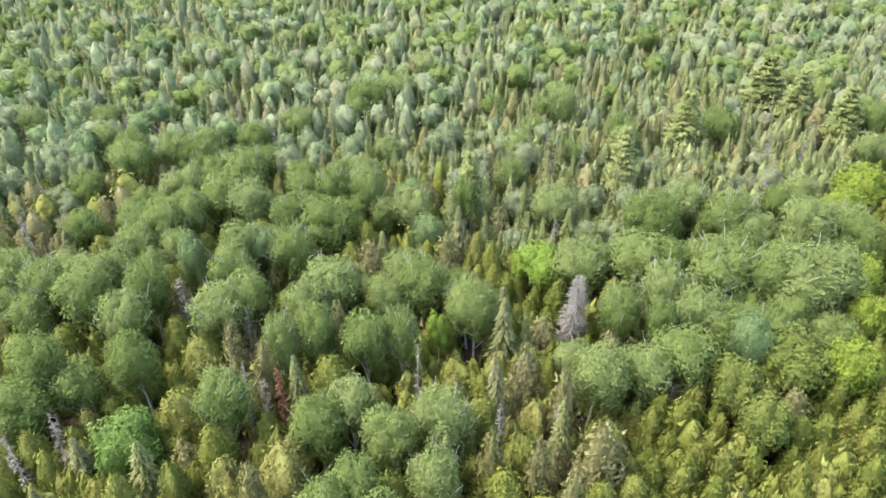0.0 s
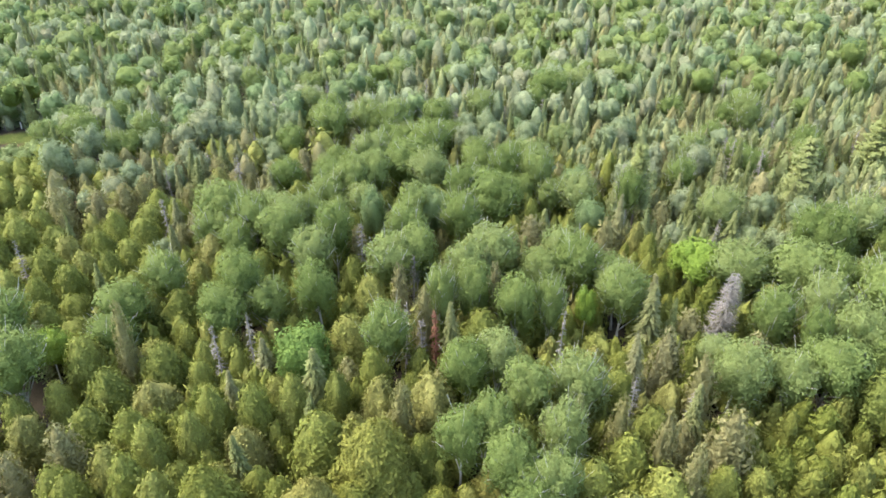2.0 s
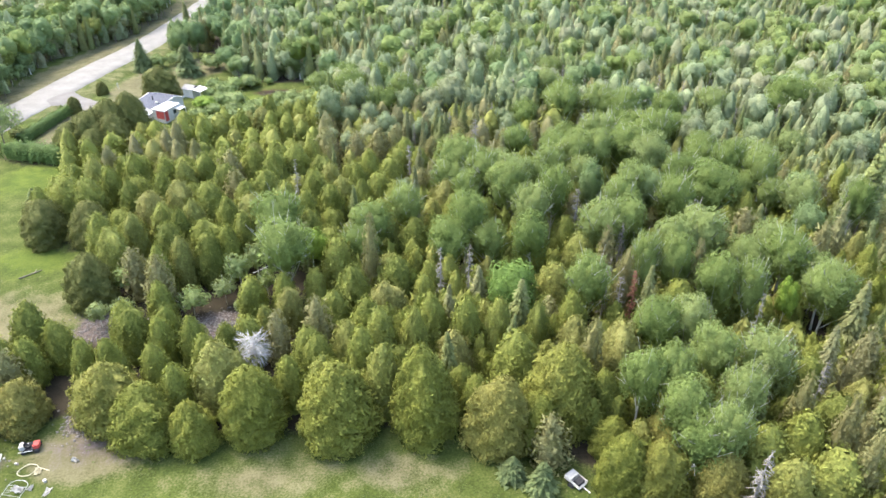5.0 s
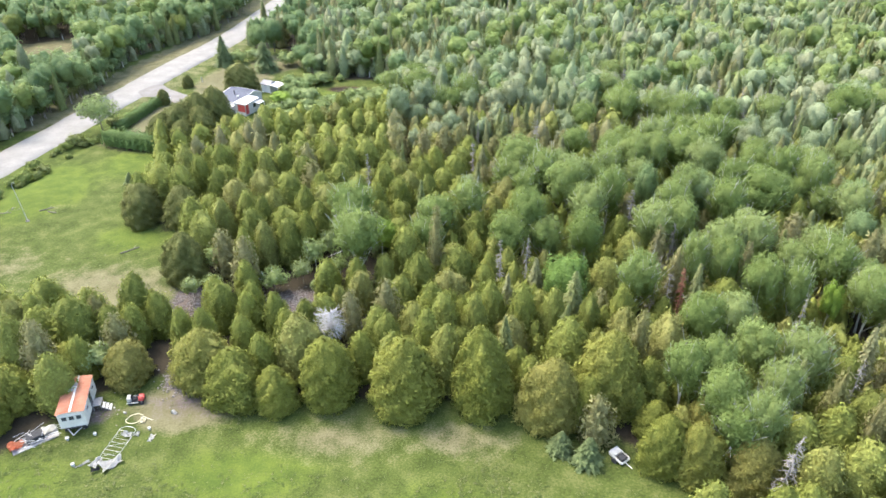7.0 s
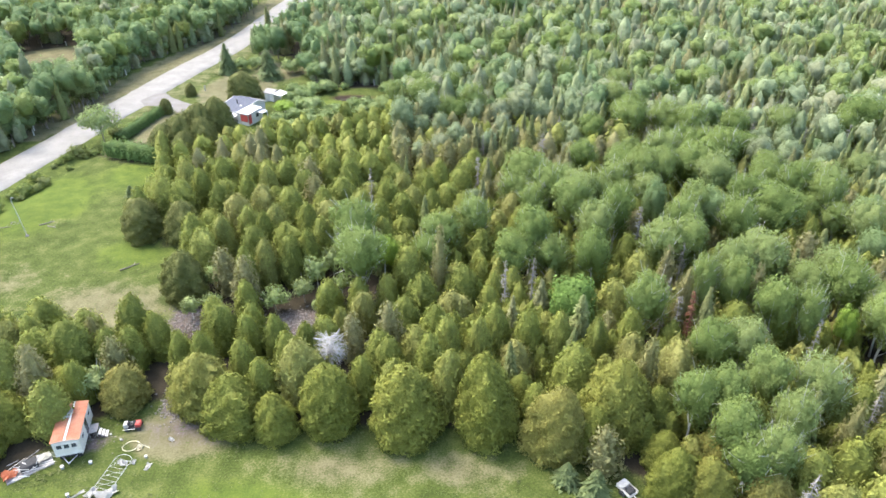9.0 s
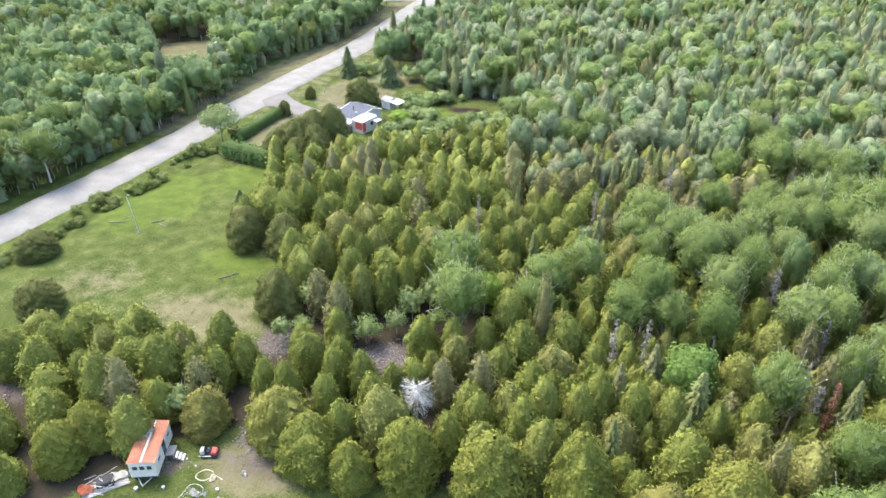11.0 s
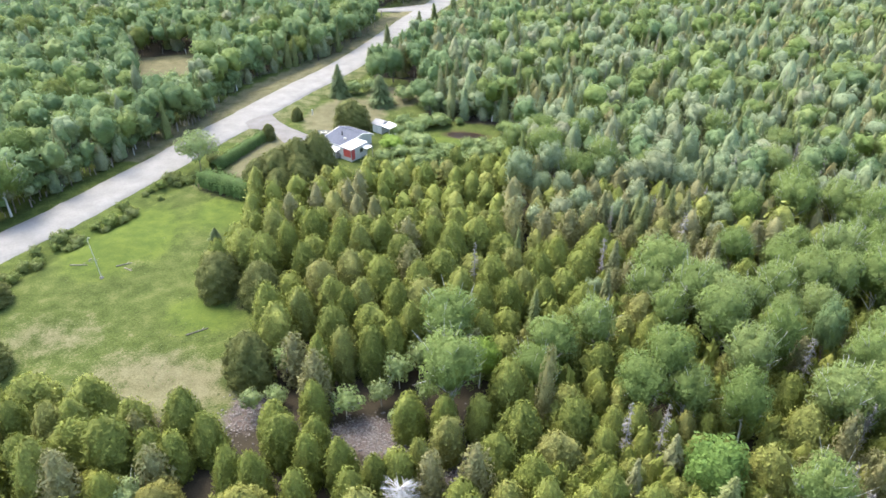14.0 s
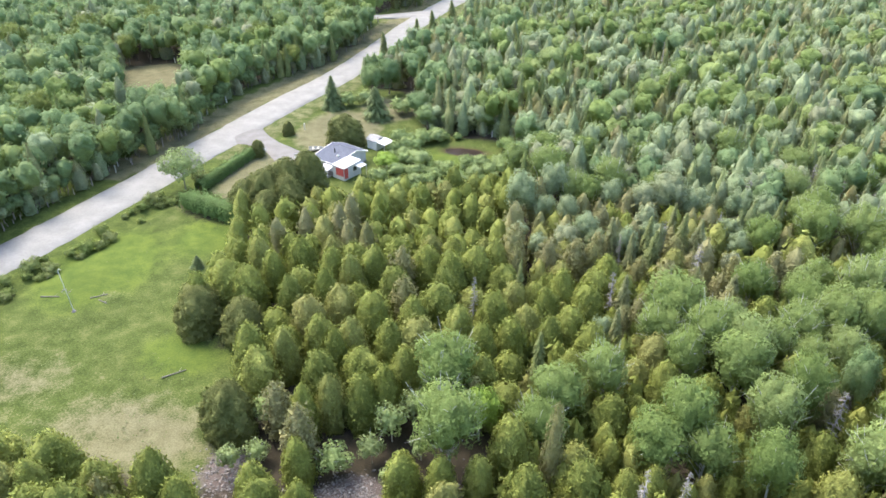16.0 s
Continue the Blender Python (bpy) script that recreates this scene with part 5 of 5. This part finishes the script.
def build_dinghy(x, y, turn):
    d = thing("dinghy", x, y, 0.12, turn, "small white dinghy lying in the yard", "boat", "dinghies by the drive")
    bm = bmesh.new()
    rings = []
    for k in range(11):
        f = k / 10
        w = 0.72 * (1 - max(0.0, f - 0.45) ** 2 / 0.33) + 0.02
        keel = 0.02 + 0.25 * max(0.0, f - 0.6) ** 2 / 0.16
        rings.append([bm.verts.new((-1.4 + 2.8 * f, w * math.cos(a) * (1 if abs(math.cos(a)) > 0.02 else 0), 0.55 + (0.55 - keel) * -abs(math.sin(a)))) for a in (math.pi, math.pi * 1.25, math.pi * 1.5, math.pi * 1.75, 2 * math.pi)])
    for a, b in zip(rings, rings[1:]):
        for i in range(4):
            bm.faces.new((a[i], a[i + 1], b[i + 1], b[i]))
    bm.faces.new(rings[0])
    bmesh.ops.solidify(bm, geom=bm.faces[:], thickness=0.04)
    hull = part("hull", bm, WHITE_ROOF, d)
    for f in (-0.6, 0.35):
        one("seat", (0.3, 1.15, 0.05), (f, 0, 0.42), CREAM, d)
    return d


def hedge(a, b, wide, tall, label):
    """A clipped row: a leafy body with uneven top."""
    rng = np.random.default_rng(int(abs(a[0]) * 10))
    a, b = np.array(a, float), np.array(b, float)
    length = np.linalg.norm(b - a)
    ob = thing("hedge", *((a + b) / 2), 0, math.degrees(math.atan2(*(b - a)[::-1])), label, "hedge")
    leaf, stem = Cloud(), Cloud()
    n = int(length * 130)
    x = rng.uniform(-length / 2, length / 2, n)
    t = rng.uniform(0, math.pi, n)
    bulge = 1 + 0.10 * np.sin(x * 1.9) + 0.08 * np.sin(x * 4.3 + 1) + rng.normal(0, 0.06, n)
    y, z = wide / 2 * np.sign(np.cos(t)) * np.abs(np.cos(t)) ** 0.6 * bulge, tall * np.abs(np.sin(t)) ** 0.55 * bulge * rng.uniform(0.25, 1.0, n) ** 0.35
    out = np.stack([rng.normal(0, 0.25, n), np.cos(t) + rng.normal(0, 0.25, n), np.sin(t) + 0.3 + rng.normal(0, 0.25, n)], 1)
    leaf.cards(np.stack([x, y, z], 1), out, rng.normal(0, 1, (n, 3)) + (0, 0, 0.7), rng.uniform(0.10, 0.2, n), rng.uniform(0.14, 0.26, n), np.stack([np.zeros(n), np.cos(t), np.sin(t) + 0.2], 1))
    steps = np.linspace(-length / 2, length / 2, int(length) + 1)
    ring = [(-0.36, 0.05), (-0.40, 0.6), (-0.22, 0.84), (0.22, 0.84), (0.40, 0.6), (0.36, 0.05)]
    v = [(s, wide * q * rng.uniform(0.9, 1.05), tall * w * rng.uniform(0.92, 1.06)) for s in steps for q, w in ring]
    i = np.arange(len(steps) - 1)[:, None] * 6 + np.arange(5)[None]
    leaf.add(v, np.stack([i, i + 1, i + 7, i + 6], -1).reshape(-1, 4))
    for s in steps[::2]:
        stem.tube((s, 0, -0.3), (s, 0, tall * 0.6), 0.06, 0.03, 4)
    piece("foliage", mesh_of("foliage", *leaf.done()[:2], [HEDGE_LEAF], None, None, leaf.done()[2]), ob)
    piece("stems", mesh_of("stems", *stem.done()[:2], [BARK]), ob)


build_house()
build_shed()
build_dinghy(-49.1, 147.2, 20)
build_dinghy(-50.7, 143.6, 35)
hedge((-63.4, 126.6), (-60.4, 141.6), 2.1, 2.1, "long trimmed green hedge beside the driveway lawn")
hedge((-62.6, 121.2), (-51.8, 118.0), 3.4, 3.3, "dark green hedge at the top of the field")

for x, y in ((-58.1, 143.4), (-55.1, 157.2)):
    post = thing("marker_post", x, y, 0, 0, "short white marker post on the lawn", "post", "posts along the drive")
    one("shaft", (0.16, 0.16, 1.2), (0, 0, 0.55), TRIM_WHITE, post)
    one("cap", (0.24, 0.24, 0.22), (0, 0, 1.2), TRIM_WHITE, post)

# pond
bm = bmesh.new()
ring = [bm.verts.new((5.6 * math.cos(a) * (1 + 0.12 * math.sin(3 * a + 1)), 2.2 * math.sin(a) * (1 + 0.18 * math.sin(2 * a)), 0)) for a in np.arange(40) * math.pi / 20]
bm.faces.new(ring)
me = bpy.data.meshes.new("water")
bm.to_mesh(me)
bm.free()
me.materials.append(POND_WATER)
w = tagged(new("water", me), "small still brown pond among reeds", "pond", kind="structure")
w.location = (POND[0], POND[1], -0.28)

# leaning pole in the field
pole = thing("field_pole", -63.4, 91.4, 0, 0, "thin pale bent pole standing in the field", "pole")
bm = bmesh.new()
joints = [(0, 0, -0.3), (-0.25, 0.1, 2.4), (-0.55, 0.25, 4.6), (-0.75, 0.35, 5.9), (-0.55, 0.35, 6.35), (-0.2, 0.3, 6.3)]
for a, b in zip(joints, joints[1:]):
    rod(bm, a, b, 0.055, 0.045, 8)
part("shaft", bm, PALE_BARK, pole)
part("stone_foot", rod(bmesh.new(), (0, 0, -0.1), (0, 0, 0.16), 0.35, 0.2, 9), STONE, pole)


# ---------- the dumped trailer and its litter ----------
def build_trailer():
    t = thing("site_trailer", -37.55, 50.3, 0, 14, "old grey site trailer with faded orange roof and white stripes", "trailer")
    W, L = 1.28, 2.65
    one("body", (2 * W, 2 * L, 1.95), (0, 0, 1.58), GREY_PAINT, t, bevel=0.06)
    n = 9
    bm = bmesh.new()
    rows = [[bm.verts.new((W * 1.06 * (2 * i / n - 1), y, 2.58 + 0.16 * math.cos((2 * i / n - 1) * 1.45))) for i in range(n + 1)] for y in (-L - 0.1, L + 0.1)]
    for i in range(n):
        bm.faces.new((rows[0][i], rows[0][i + 1], rows[1][i + 1], rows[1][i]))
    bmesh.ops.solidify(bm, geom=bm.faces[:], thickness=0.06)
    roof = part("roof", bm, ORANGE, t, "faded orange curved roof skin")
    part("roof_stripe", box(bmesh.new(), (0.20, 2 * L + 0.18, 0.02), (0.02, 0, 2.755), None), TRIM_WHITE, roof, "white painted stripe")
    bm = box(bmesh.new(), (0.95, 0.75, 0.02), (-0.62, 0.75, 2.70), Matrix.Rotation(radians(-9), 4, "Y"))
    part("roof_patch", bm, BARE_METAL, roof, "pale patch of bare sheet")
    part("roof_patch", box(bmesh.new(), (0.8, 0.7, 0.02), (-0.25, 1.45, 2.76), Matrix.Rotation(radians(-4), 4, "Y")), WEATHERED, roof, "dark stained patch")
    for x in (-0.68, 0.0, 0.68):
        window(t, 0.58, 0.6, (x, -L - 0.015, 1.9), 0)
    one("lower_trim", (2 * W + 0.04, 0.05, 0.12), (0, -L - 0.02, 0.75), TRIM_WHITE, t)
    # No opening here: a dark panel on the wall replaces the shade inside.
    one("doorway", (0.05, 0.8, 1.6), (W + 0.01, 0.1, 1.6), GLASS, t, "dark panel standing for the shade inside a doorway")
    for y in (-1.6, 1.5):
        window(t, 0.8, 0.5, (W + 0.015, y, 1.95), 90)
    one("chassis", (1.6, 5.4, 0.14), (0, 0, 0.55), BLACK, t, bevel=0.0)
    for x in (-0.9, 0.9):
        for y in (-2.2, 1.4):
            wheel = part("wheel", rod(bmesh.new(), (x - 0.1, y, 0.32), (x + 0.1, y, 0.32), 0.36, 0.36, 18), BLACK, t)
            part("hub", rod(bmesh.new(), (x - 0.12, y, 0.32), (x + 0.12, y, 0.32), 0.20, 0.20, 14), TRIM_WHITE, wheel)
    bm = rod(bmesh.new(), (-0.7, -2.6, 0.5), (0, -3.6, 0.45), 0.05)
    rod(bm, (0.7, -2.6, 0.5), (0, -3.6, 0.45), 0.05)
    part("drawbar", bm, BARE_METAL, t)


def build_steps():
    s = thing("trailer_steps", -35.75, 51.0, 0, 14, "grey board landing and white steps beside the trailer", "steps")
    one("landing", (0.9, 1.3, 0.07), (-0.25, 0.2, 0.75), WEATHERED, s)
    for x in (-0.6, 0.12):
        for y in (-0.35, 0.75):
            part("leg", rod(bmesh.new(), (x, y, -0.05), (x, y, 0.74), 0.05, 0.05, 6), WEATHERED, s)
    for k in range(3):
        one("tread", (0.26, 0.9, 0.05), (0.42 + 0.28 * k, -0.2, 0.56 - 0.2 * k), TRIM_WHITE, s)
    for y in (-0.62, 0.22):
        bm = rod(bmesh.new(), (0.25, y, 0.66), (1.15, y, 0.02), 0.04, 0.04, 6)
        part("stringer", bm, WEATHERED, s)


def sheet(bm_seed, sx, sy, lift):
    """A crumpled sheet with folds and a ragged outline."""
    rng = random.Random(bm_seed)
    bm = bmesh.new()
    n = 8
    g = [[bm.verts.new((sx * (i / n - 0.5) * (1 + 0.10 * math.sin(j + bm_seed)), sy * (j / n - 0.5) * (1 + 0.10 * math.sin(1.7 * i + bm_seed) - 0.45 * i / n), max(0.03, lift * (0.45 + 0.5 * math.sin(0.9 * i + bm_seed) * math.cos(0.7 * j + bm_seed)) + rng.uniform(0, 0.05)))) for i in range(n + 1)] for j in range(n + 1)]
    for j in range(n):
        for i in range(n):
            bm.faces.new((g[j][i], g[j][i + 1], g[j + 1][i + 1], g[j + 1][i]))
    bmesh.ops.solidify(bm, geom=bm.faces[:], thickness=0.02)
    return bm


def build_wreck():
    w = thing("wrecked_camper", -40.5, 46.5, 0, 38, "collapsed camper wreck of orange panels, dark seat and pale poles", "wreck")
    part("orange_panel", sheet(3, 1.4, 1.5, 0.35), RUST, w, "torn orange panel").location = (-1.6, 0.1, 0.25)
    part("pale_panel", sheet(5, 1.5, 1.3, 0.3), GREY_PAINT, w, "pale buckled panel").location = (1.35, 0.35, 0.3)
    one("seat_base", (1.6, 1.2, 0.75), (0.1, 0.15, 0.38), BLACK, w, "dark padded seat", bevel=0.08)
    one("floor_frame", (4.2, 1.7, 0.12), (0, 0, 0.10), WEATHERED, w)
    rng = random.Random(8)
    for k in range(28):
        a = Vector((rng.uniform(-1.9, 1.2), rng.uniform(-1.1, 1.1), rng.uniform(0.12, 0.9)))
        d = Vector((rng.uniform(0.4, 1.6), rng.uniform(-0.9, 0.9), rng.uniform(-0.4, 0.35)))
        b = a + d
        b.z = max(0.08, b.z)
        part("pole", rod(bmesh.new(), a, b, 0.028, 0.028, 6), TRIM_WHITE if k % 3 else BARE_METAL, w)


def build_frame():
    f = thing("tent_frame", -31.95, 45.7, 0, -14, "fallen white tube frame lying on the grass", "metal frame")
    for x in (-0.85, 0.85):
        part("rail", rod(bmesh.new(), (x, -1.9, 0.10), (x, 1.7, 0.45), 0.02, 0.02, 8), BARE_METAL, f)
    for k in range(8):
        y = -1.7 + 0.47 * k
        z = 0.10 + 0.35 * (y + 1.9) / 3.6
        part("rung", rod(bmesh.new(), (-0.85, y, z), (0.85, y, z), 0.014, 0.014, 8), BARE_METAL, f)
    for k in range(3):
        y = -1.7 + 1.2 * k
        z = 0.12 + 0.35 * (y + 1.9) / 3.6
        part("brace", rod(bmesh.new(), (-0.85, y, z), (0.85, y + 1.0, z + 0.08), 0.012, 0.012, 6), BARE_METAL, f)
    bm = bmesh.new()
    arc = [Vector((-0.85 * math.cos(t), 1.7 + 0.55 * math.sin(t), 0.45)) for t in np.linspace(0, math.pi, 9)]
    for a, b in zip(arc, arc[1:]):
        rod(bm, a, b, 0.024, 0.024, 8)
    part("end_hoop", bm, BARE_METAL, f)


build_trailer()
build_steps()
build_wreck()
build_frame()
for seed, x, y, sx, sy, lift in ((1, -31.7, 43.5, 1.9, 1.5, 0.4), (2, -33.3, 43.7, 1.2, 0.9, 0.25), (4, -31.7, 47.2, 1.1, 0.8, 0.3), (6, -34.5, 43.5, 1.3, 0.35, 0.1), (7, -29.0, 46.7, 0.9, 0.6, 0.12), (9, -27.8, 50.1, 0.75, 0.5, 0.2), (12, -30.6, 47.3, 0.6, 0.5, 0.2)):
    sh = thing("white_sheet", x, y, ground_z(x, y), seed * 37, "crumpled white plastic sheet dumped on the grass", "sheet", "dumped sheets")
    part("sheet", sheet(seed, sx, sy, lift), TARP, sh)
dark = thing("black_bag", -32.9, 42.7, 0, 20, "small black rubbish bag on the grass", "bag")
part("body", sheet(11, 0.8, 0.5, 0.4), BLACK, dark)
hose = thing("hose_coil", -31.6, 49.3, 0.02, 0, "loose coil of cream plastic pipe on the grass", "pipe")
bm = bmesh.new()
loop = [Vector((0.85 * (1 + 0.12 * math.sin(2 * t)) * math.cos(t), 0.62 * math.sin(t), 0.12 + 0.10 * math.sin(t + 1))) for t in np.linspace(0.6, 6.6, 26)] + [Vector((1.3, 0.1, 0.06)), Vector((1.9, -0.15, 0.05))]
for a, b in zip(loop, loop[1:]):
    rod(bm, a, b, 0.036, 0.036, 6)
part("coil", bm, CREAM, hose)
part("tangle", sheet(14, 0.55, 0.9, 0.2), CREAM, hose).location = (0.95, -0.25, 0.02)
for k, (x, y, r) in enumerate(((-34.8, 47.2, 0.2), (-35.3, 43.3, 0.2), (-34.3, 50.9, 0.12), (-29.6, 47.9, 0.18), (-33.0, 50.2, 0.12), (-37.3, 46.6, 0.22))):
    pail = thing("white_pail", x, y, 0, 40 * k, "small white pail lying in the grass", "pail", "pails in the grass")
    part("body", rod(bmesh.new(), (0, 0, -0.03), (0, 0, r * 1.4), r * 0.66, r * 0.8, 12), TARP, pail)
    part("rim", rod(bmesh.new(), (0, 0, r * 1.4), (0, 0, r * 1.55), r * 0.88, r * 0.88, 12), TARP, pail)


def build_mower():
    m = thing("ride_on_mower", -32.3, 51.9, 0, 8, "small red and white ride-on mower parked under a cedar", "mower")
    one("hood", (0.55, 0.75, 0.5), (0.55, 0, 0.55), RED_PAINT, m, "red hood", bevel=0.08)
    one("deck", (0.95, 0.95, 0.2), (-0.1, 0, 0.28), BLACK, m, bevel=0.05)
    one("seat", (0.4, 0.5, 0.12), (-0.2, 0, 0.55), BLACK, m, bevel=0.04)
    one("backrest", (0.1, 0.5, 0.4), (-0.42, 0, 0.75), BLACK, m, bevel=0.04)
    one("white_box", (0.45, 0.7, 0.5), (-0.65, 0, 0.55), TARP, m, "white collection box", bevel=0.04)
    for x in (-0.55, 0.6):
        for y in (-0.48, 0.48):
            part("wheel", rod(bmesh.new(), (x, y - 0.08, 0.2), (x, y + 0.08, 0.2), 0.22, 0.22, 14), BLACK, m)
    part("steering_wheel", rod(bmesh.new(), (0.22, 0, 0.82), (0.24, 0, 0.86), 0.17, 0.17, 14), BLACK, m)
    for y in (-0.55, 0.55):
        part("rail", rod(bmesh.new(), (-0.95, y, 0.35), (0.3, y, 0.35), 0.035, 0.035, 6), TRIM_WHITE, m)


def build_cart():
    c = thing("utility_trailer", 17.1, 43.4, 0, 34, "small white utility trailer with a dark load", "trailer")
    one("bed", (1.1, 1.7, 0.10), (0, 0, 0.45), TRIM_WHITE, c)
    for x in (-0.55, 0.55):
        one("side_board", (0.05, 1.7, 0.32), (x, 0, 0.62), TRIM_WHITE, c)
    one("front_cover", (1.12, 0.75, 0.06), (0, 0.5, 0.80), TARP, c)
    one("load", (0.85, 0.7, 0.35), (0, -0.35, 0.66), BLACK, c, "dark load", bevel=0.06)
    for x in (-0.66, 0.66):
        part("wheel", rod(bmesh.new(), (x - 0.07, 0, 0.27), (x + 0.07, 0, 0.27), 0.3, 0.3, 16), BLACK, c)
    part("drawbar", rod(bmesh.new(), (0, -0.85, 0.42), (0, -1.7, 0.38), 0.04), BARE_METAL, c)


build_mower()
build_cart()

# ---------- loose cover: rubble, logs and grass ----------
def rubble():
    rng = np.random.default_rng(21)
    bm = bmesh.new()
    bmesh.ops.create_icosphere(bm, subdivisions=1, radius=1.0)
    base = np.array([v.co[:] for v in bm.verts])
    tri = np.array([[v.index for v in f.verts] for f in bm.faces])
    bm.free()
    V, F = [], []
    spots = ((-32.2, 70.5, 2.4, 3.8, 450), (-18.0, 69.2, 5.6, 3.0, 900), (-8.5, 67.5, 2.6, 4.6, 480), (-28.8, 55.8, 1.9, 3.0, 420), (-58.0, 57.0, 4.5, 2.2, 90), (-36.0, 50.5, 2.5, 1.6, 40), (-67.2, 95.2, 1.0, 0.6, 10))
    n = 0
    for cx, cy, rx, ry, count in spots:
        for _ in range(count):
            x, y = cx + rng.normal() * rx * 0.55, cy + rng.normal() * ry * 0.55
            s = rng.uniform(0.05, 0.17) * np.array([1, rng.uniform(0.6, 1.2), rng.uniform(0.35, 0.65)])
            v = base * (1 + rng.normal(0, 0.24, (len(base), 1))) * s
            V.append(v + (x, y, ground_z(x, y) + s[2] * 0.4))
            F.append(tri + n)
            n += len(base)
    tagged(new("rubble", mesh_of("rubble", np.concatenate(V), np.concatenate(F), [STONE])), "scattered grey field stones and rubble", "stones", kind="stuff")


def grass():
    """Tufts of three blades each over field, clearing and yard."""
    rng = np.random.default_rng(31)
    blades = Cloud()
    C, N, U, W, H = [], [], [], [], []
    got = 0
    while got < 8000:
        x, y = rng.uniform(-90, 26), rng.uniform(30, 186)
        where = rng.uniform()
        if where < 0.3:
            x, y = rng.uniform(-48, 26), rng.uniform(32, 54)
        if not (inside(FIELD, x, y) or inside(CLEARING, x, y) or inside(YARD, x, y) or 4.8 < abs(from_road(x, y)) < 8):
            continue
        rich = noise.noise((x * 0.12, y * 0.12, 4.0)) + 0.5 * noise.noise((x * 0.5, y * 0.5, 9.0))
        if rich < rng.uniform(-0.5, 0.45):
            continue
        got += 1
        if inside(FIELD, x, y) and y > 84 and rng.uniform() < 0.7:
            continue
        z = ground_z(x, y)
        s = rng.uniform(0.6, 1.4) * (0.075 + 0.05 * max(0.0, rich))
        for k in range(3):
            a = rng.uniform(0, 6.283)
            C.append((x + rng.normal(0, 0.09), y + rng.normal(0, 0.09), z + s * 0.75))
            N.append((0.5 * math.cos(a), 0.5 * math.sin(a), 1.0))
            U.append((rng.normal(0, 0.6), rng.normal(0, 0.6), 1.0))
            W.append(s * 0.55)
            H.append(s)
    blades.cards(np.array(C), np.array(N), np.array(U), np.array(W), np.array(H), np.tile((0.0, 0.0, 1.0), (len(C), 1)), 0.8)
    v, f, facing = blades.done()
    tone = np.repeat(rng.uniform(0, 1, len(v) // 9), 9)
    tagged(new("grass", mesh_of("grass", v, f, [GRASS_BLADE], None, tone, facing)), "rough grass tufts, green with straw tips", "grass", kind="stuff")


rubble()
grass()

for k, (x, y, ln, turn) in enumerate(((-68.4, 93.6, 2.6, 10), (-62.0, 94.9, 2.2, 35), (-60.8, 93.9, 1.6, -20), (-44.3, 82.4, 2.8, 40))):
    lg = thing("fallen_log", x, y, ground_z(x, y) + 0.10, turn, "short weathered log lying in the grass", "log", "logs in the field")
    bm = rod(bmesh.new(), (-ln / 2, 0, 0), (ln / 2, 0, 0.02), 0.085, 0.05, 9)
    rod(bm, (ln * 0.2, 0, 0.05), (ln * 0.35, 0.35, 0.25), 0.05, 0.02, 6)
    part("trunk", bm, BARK, lg)
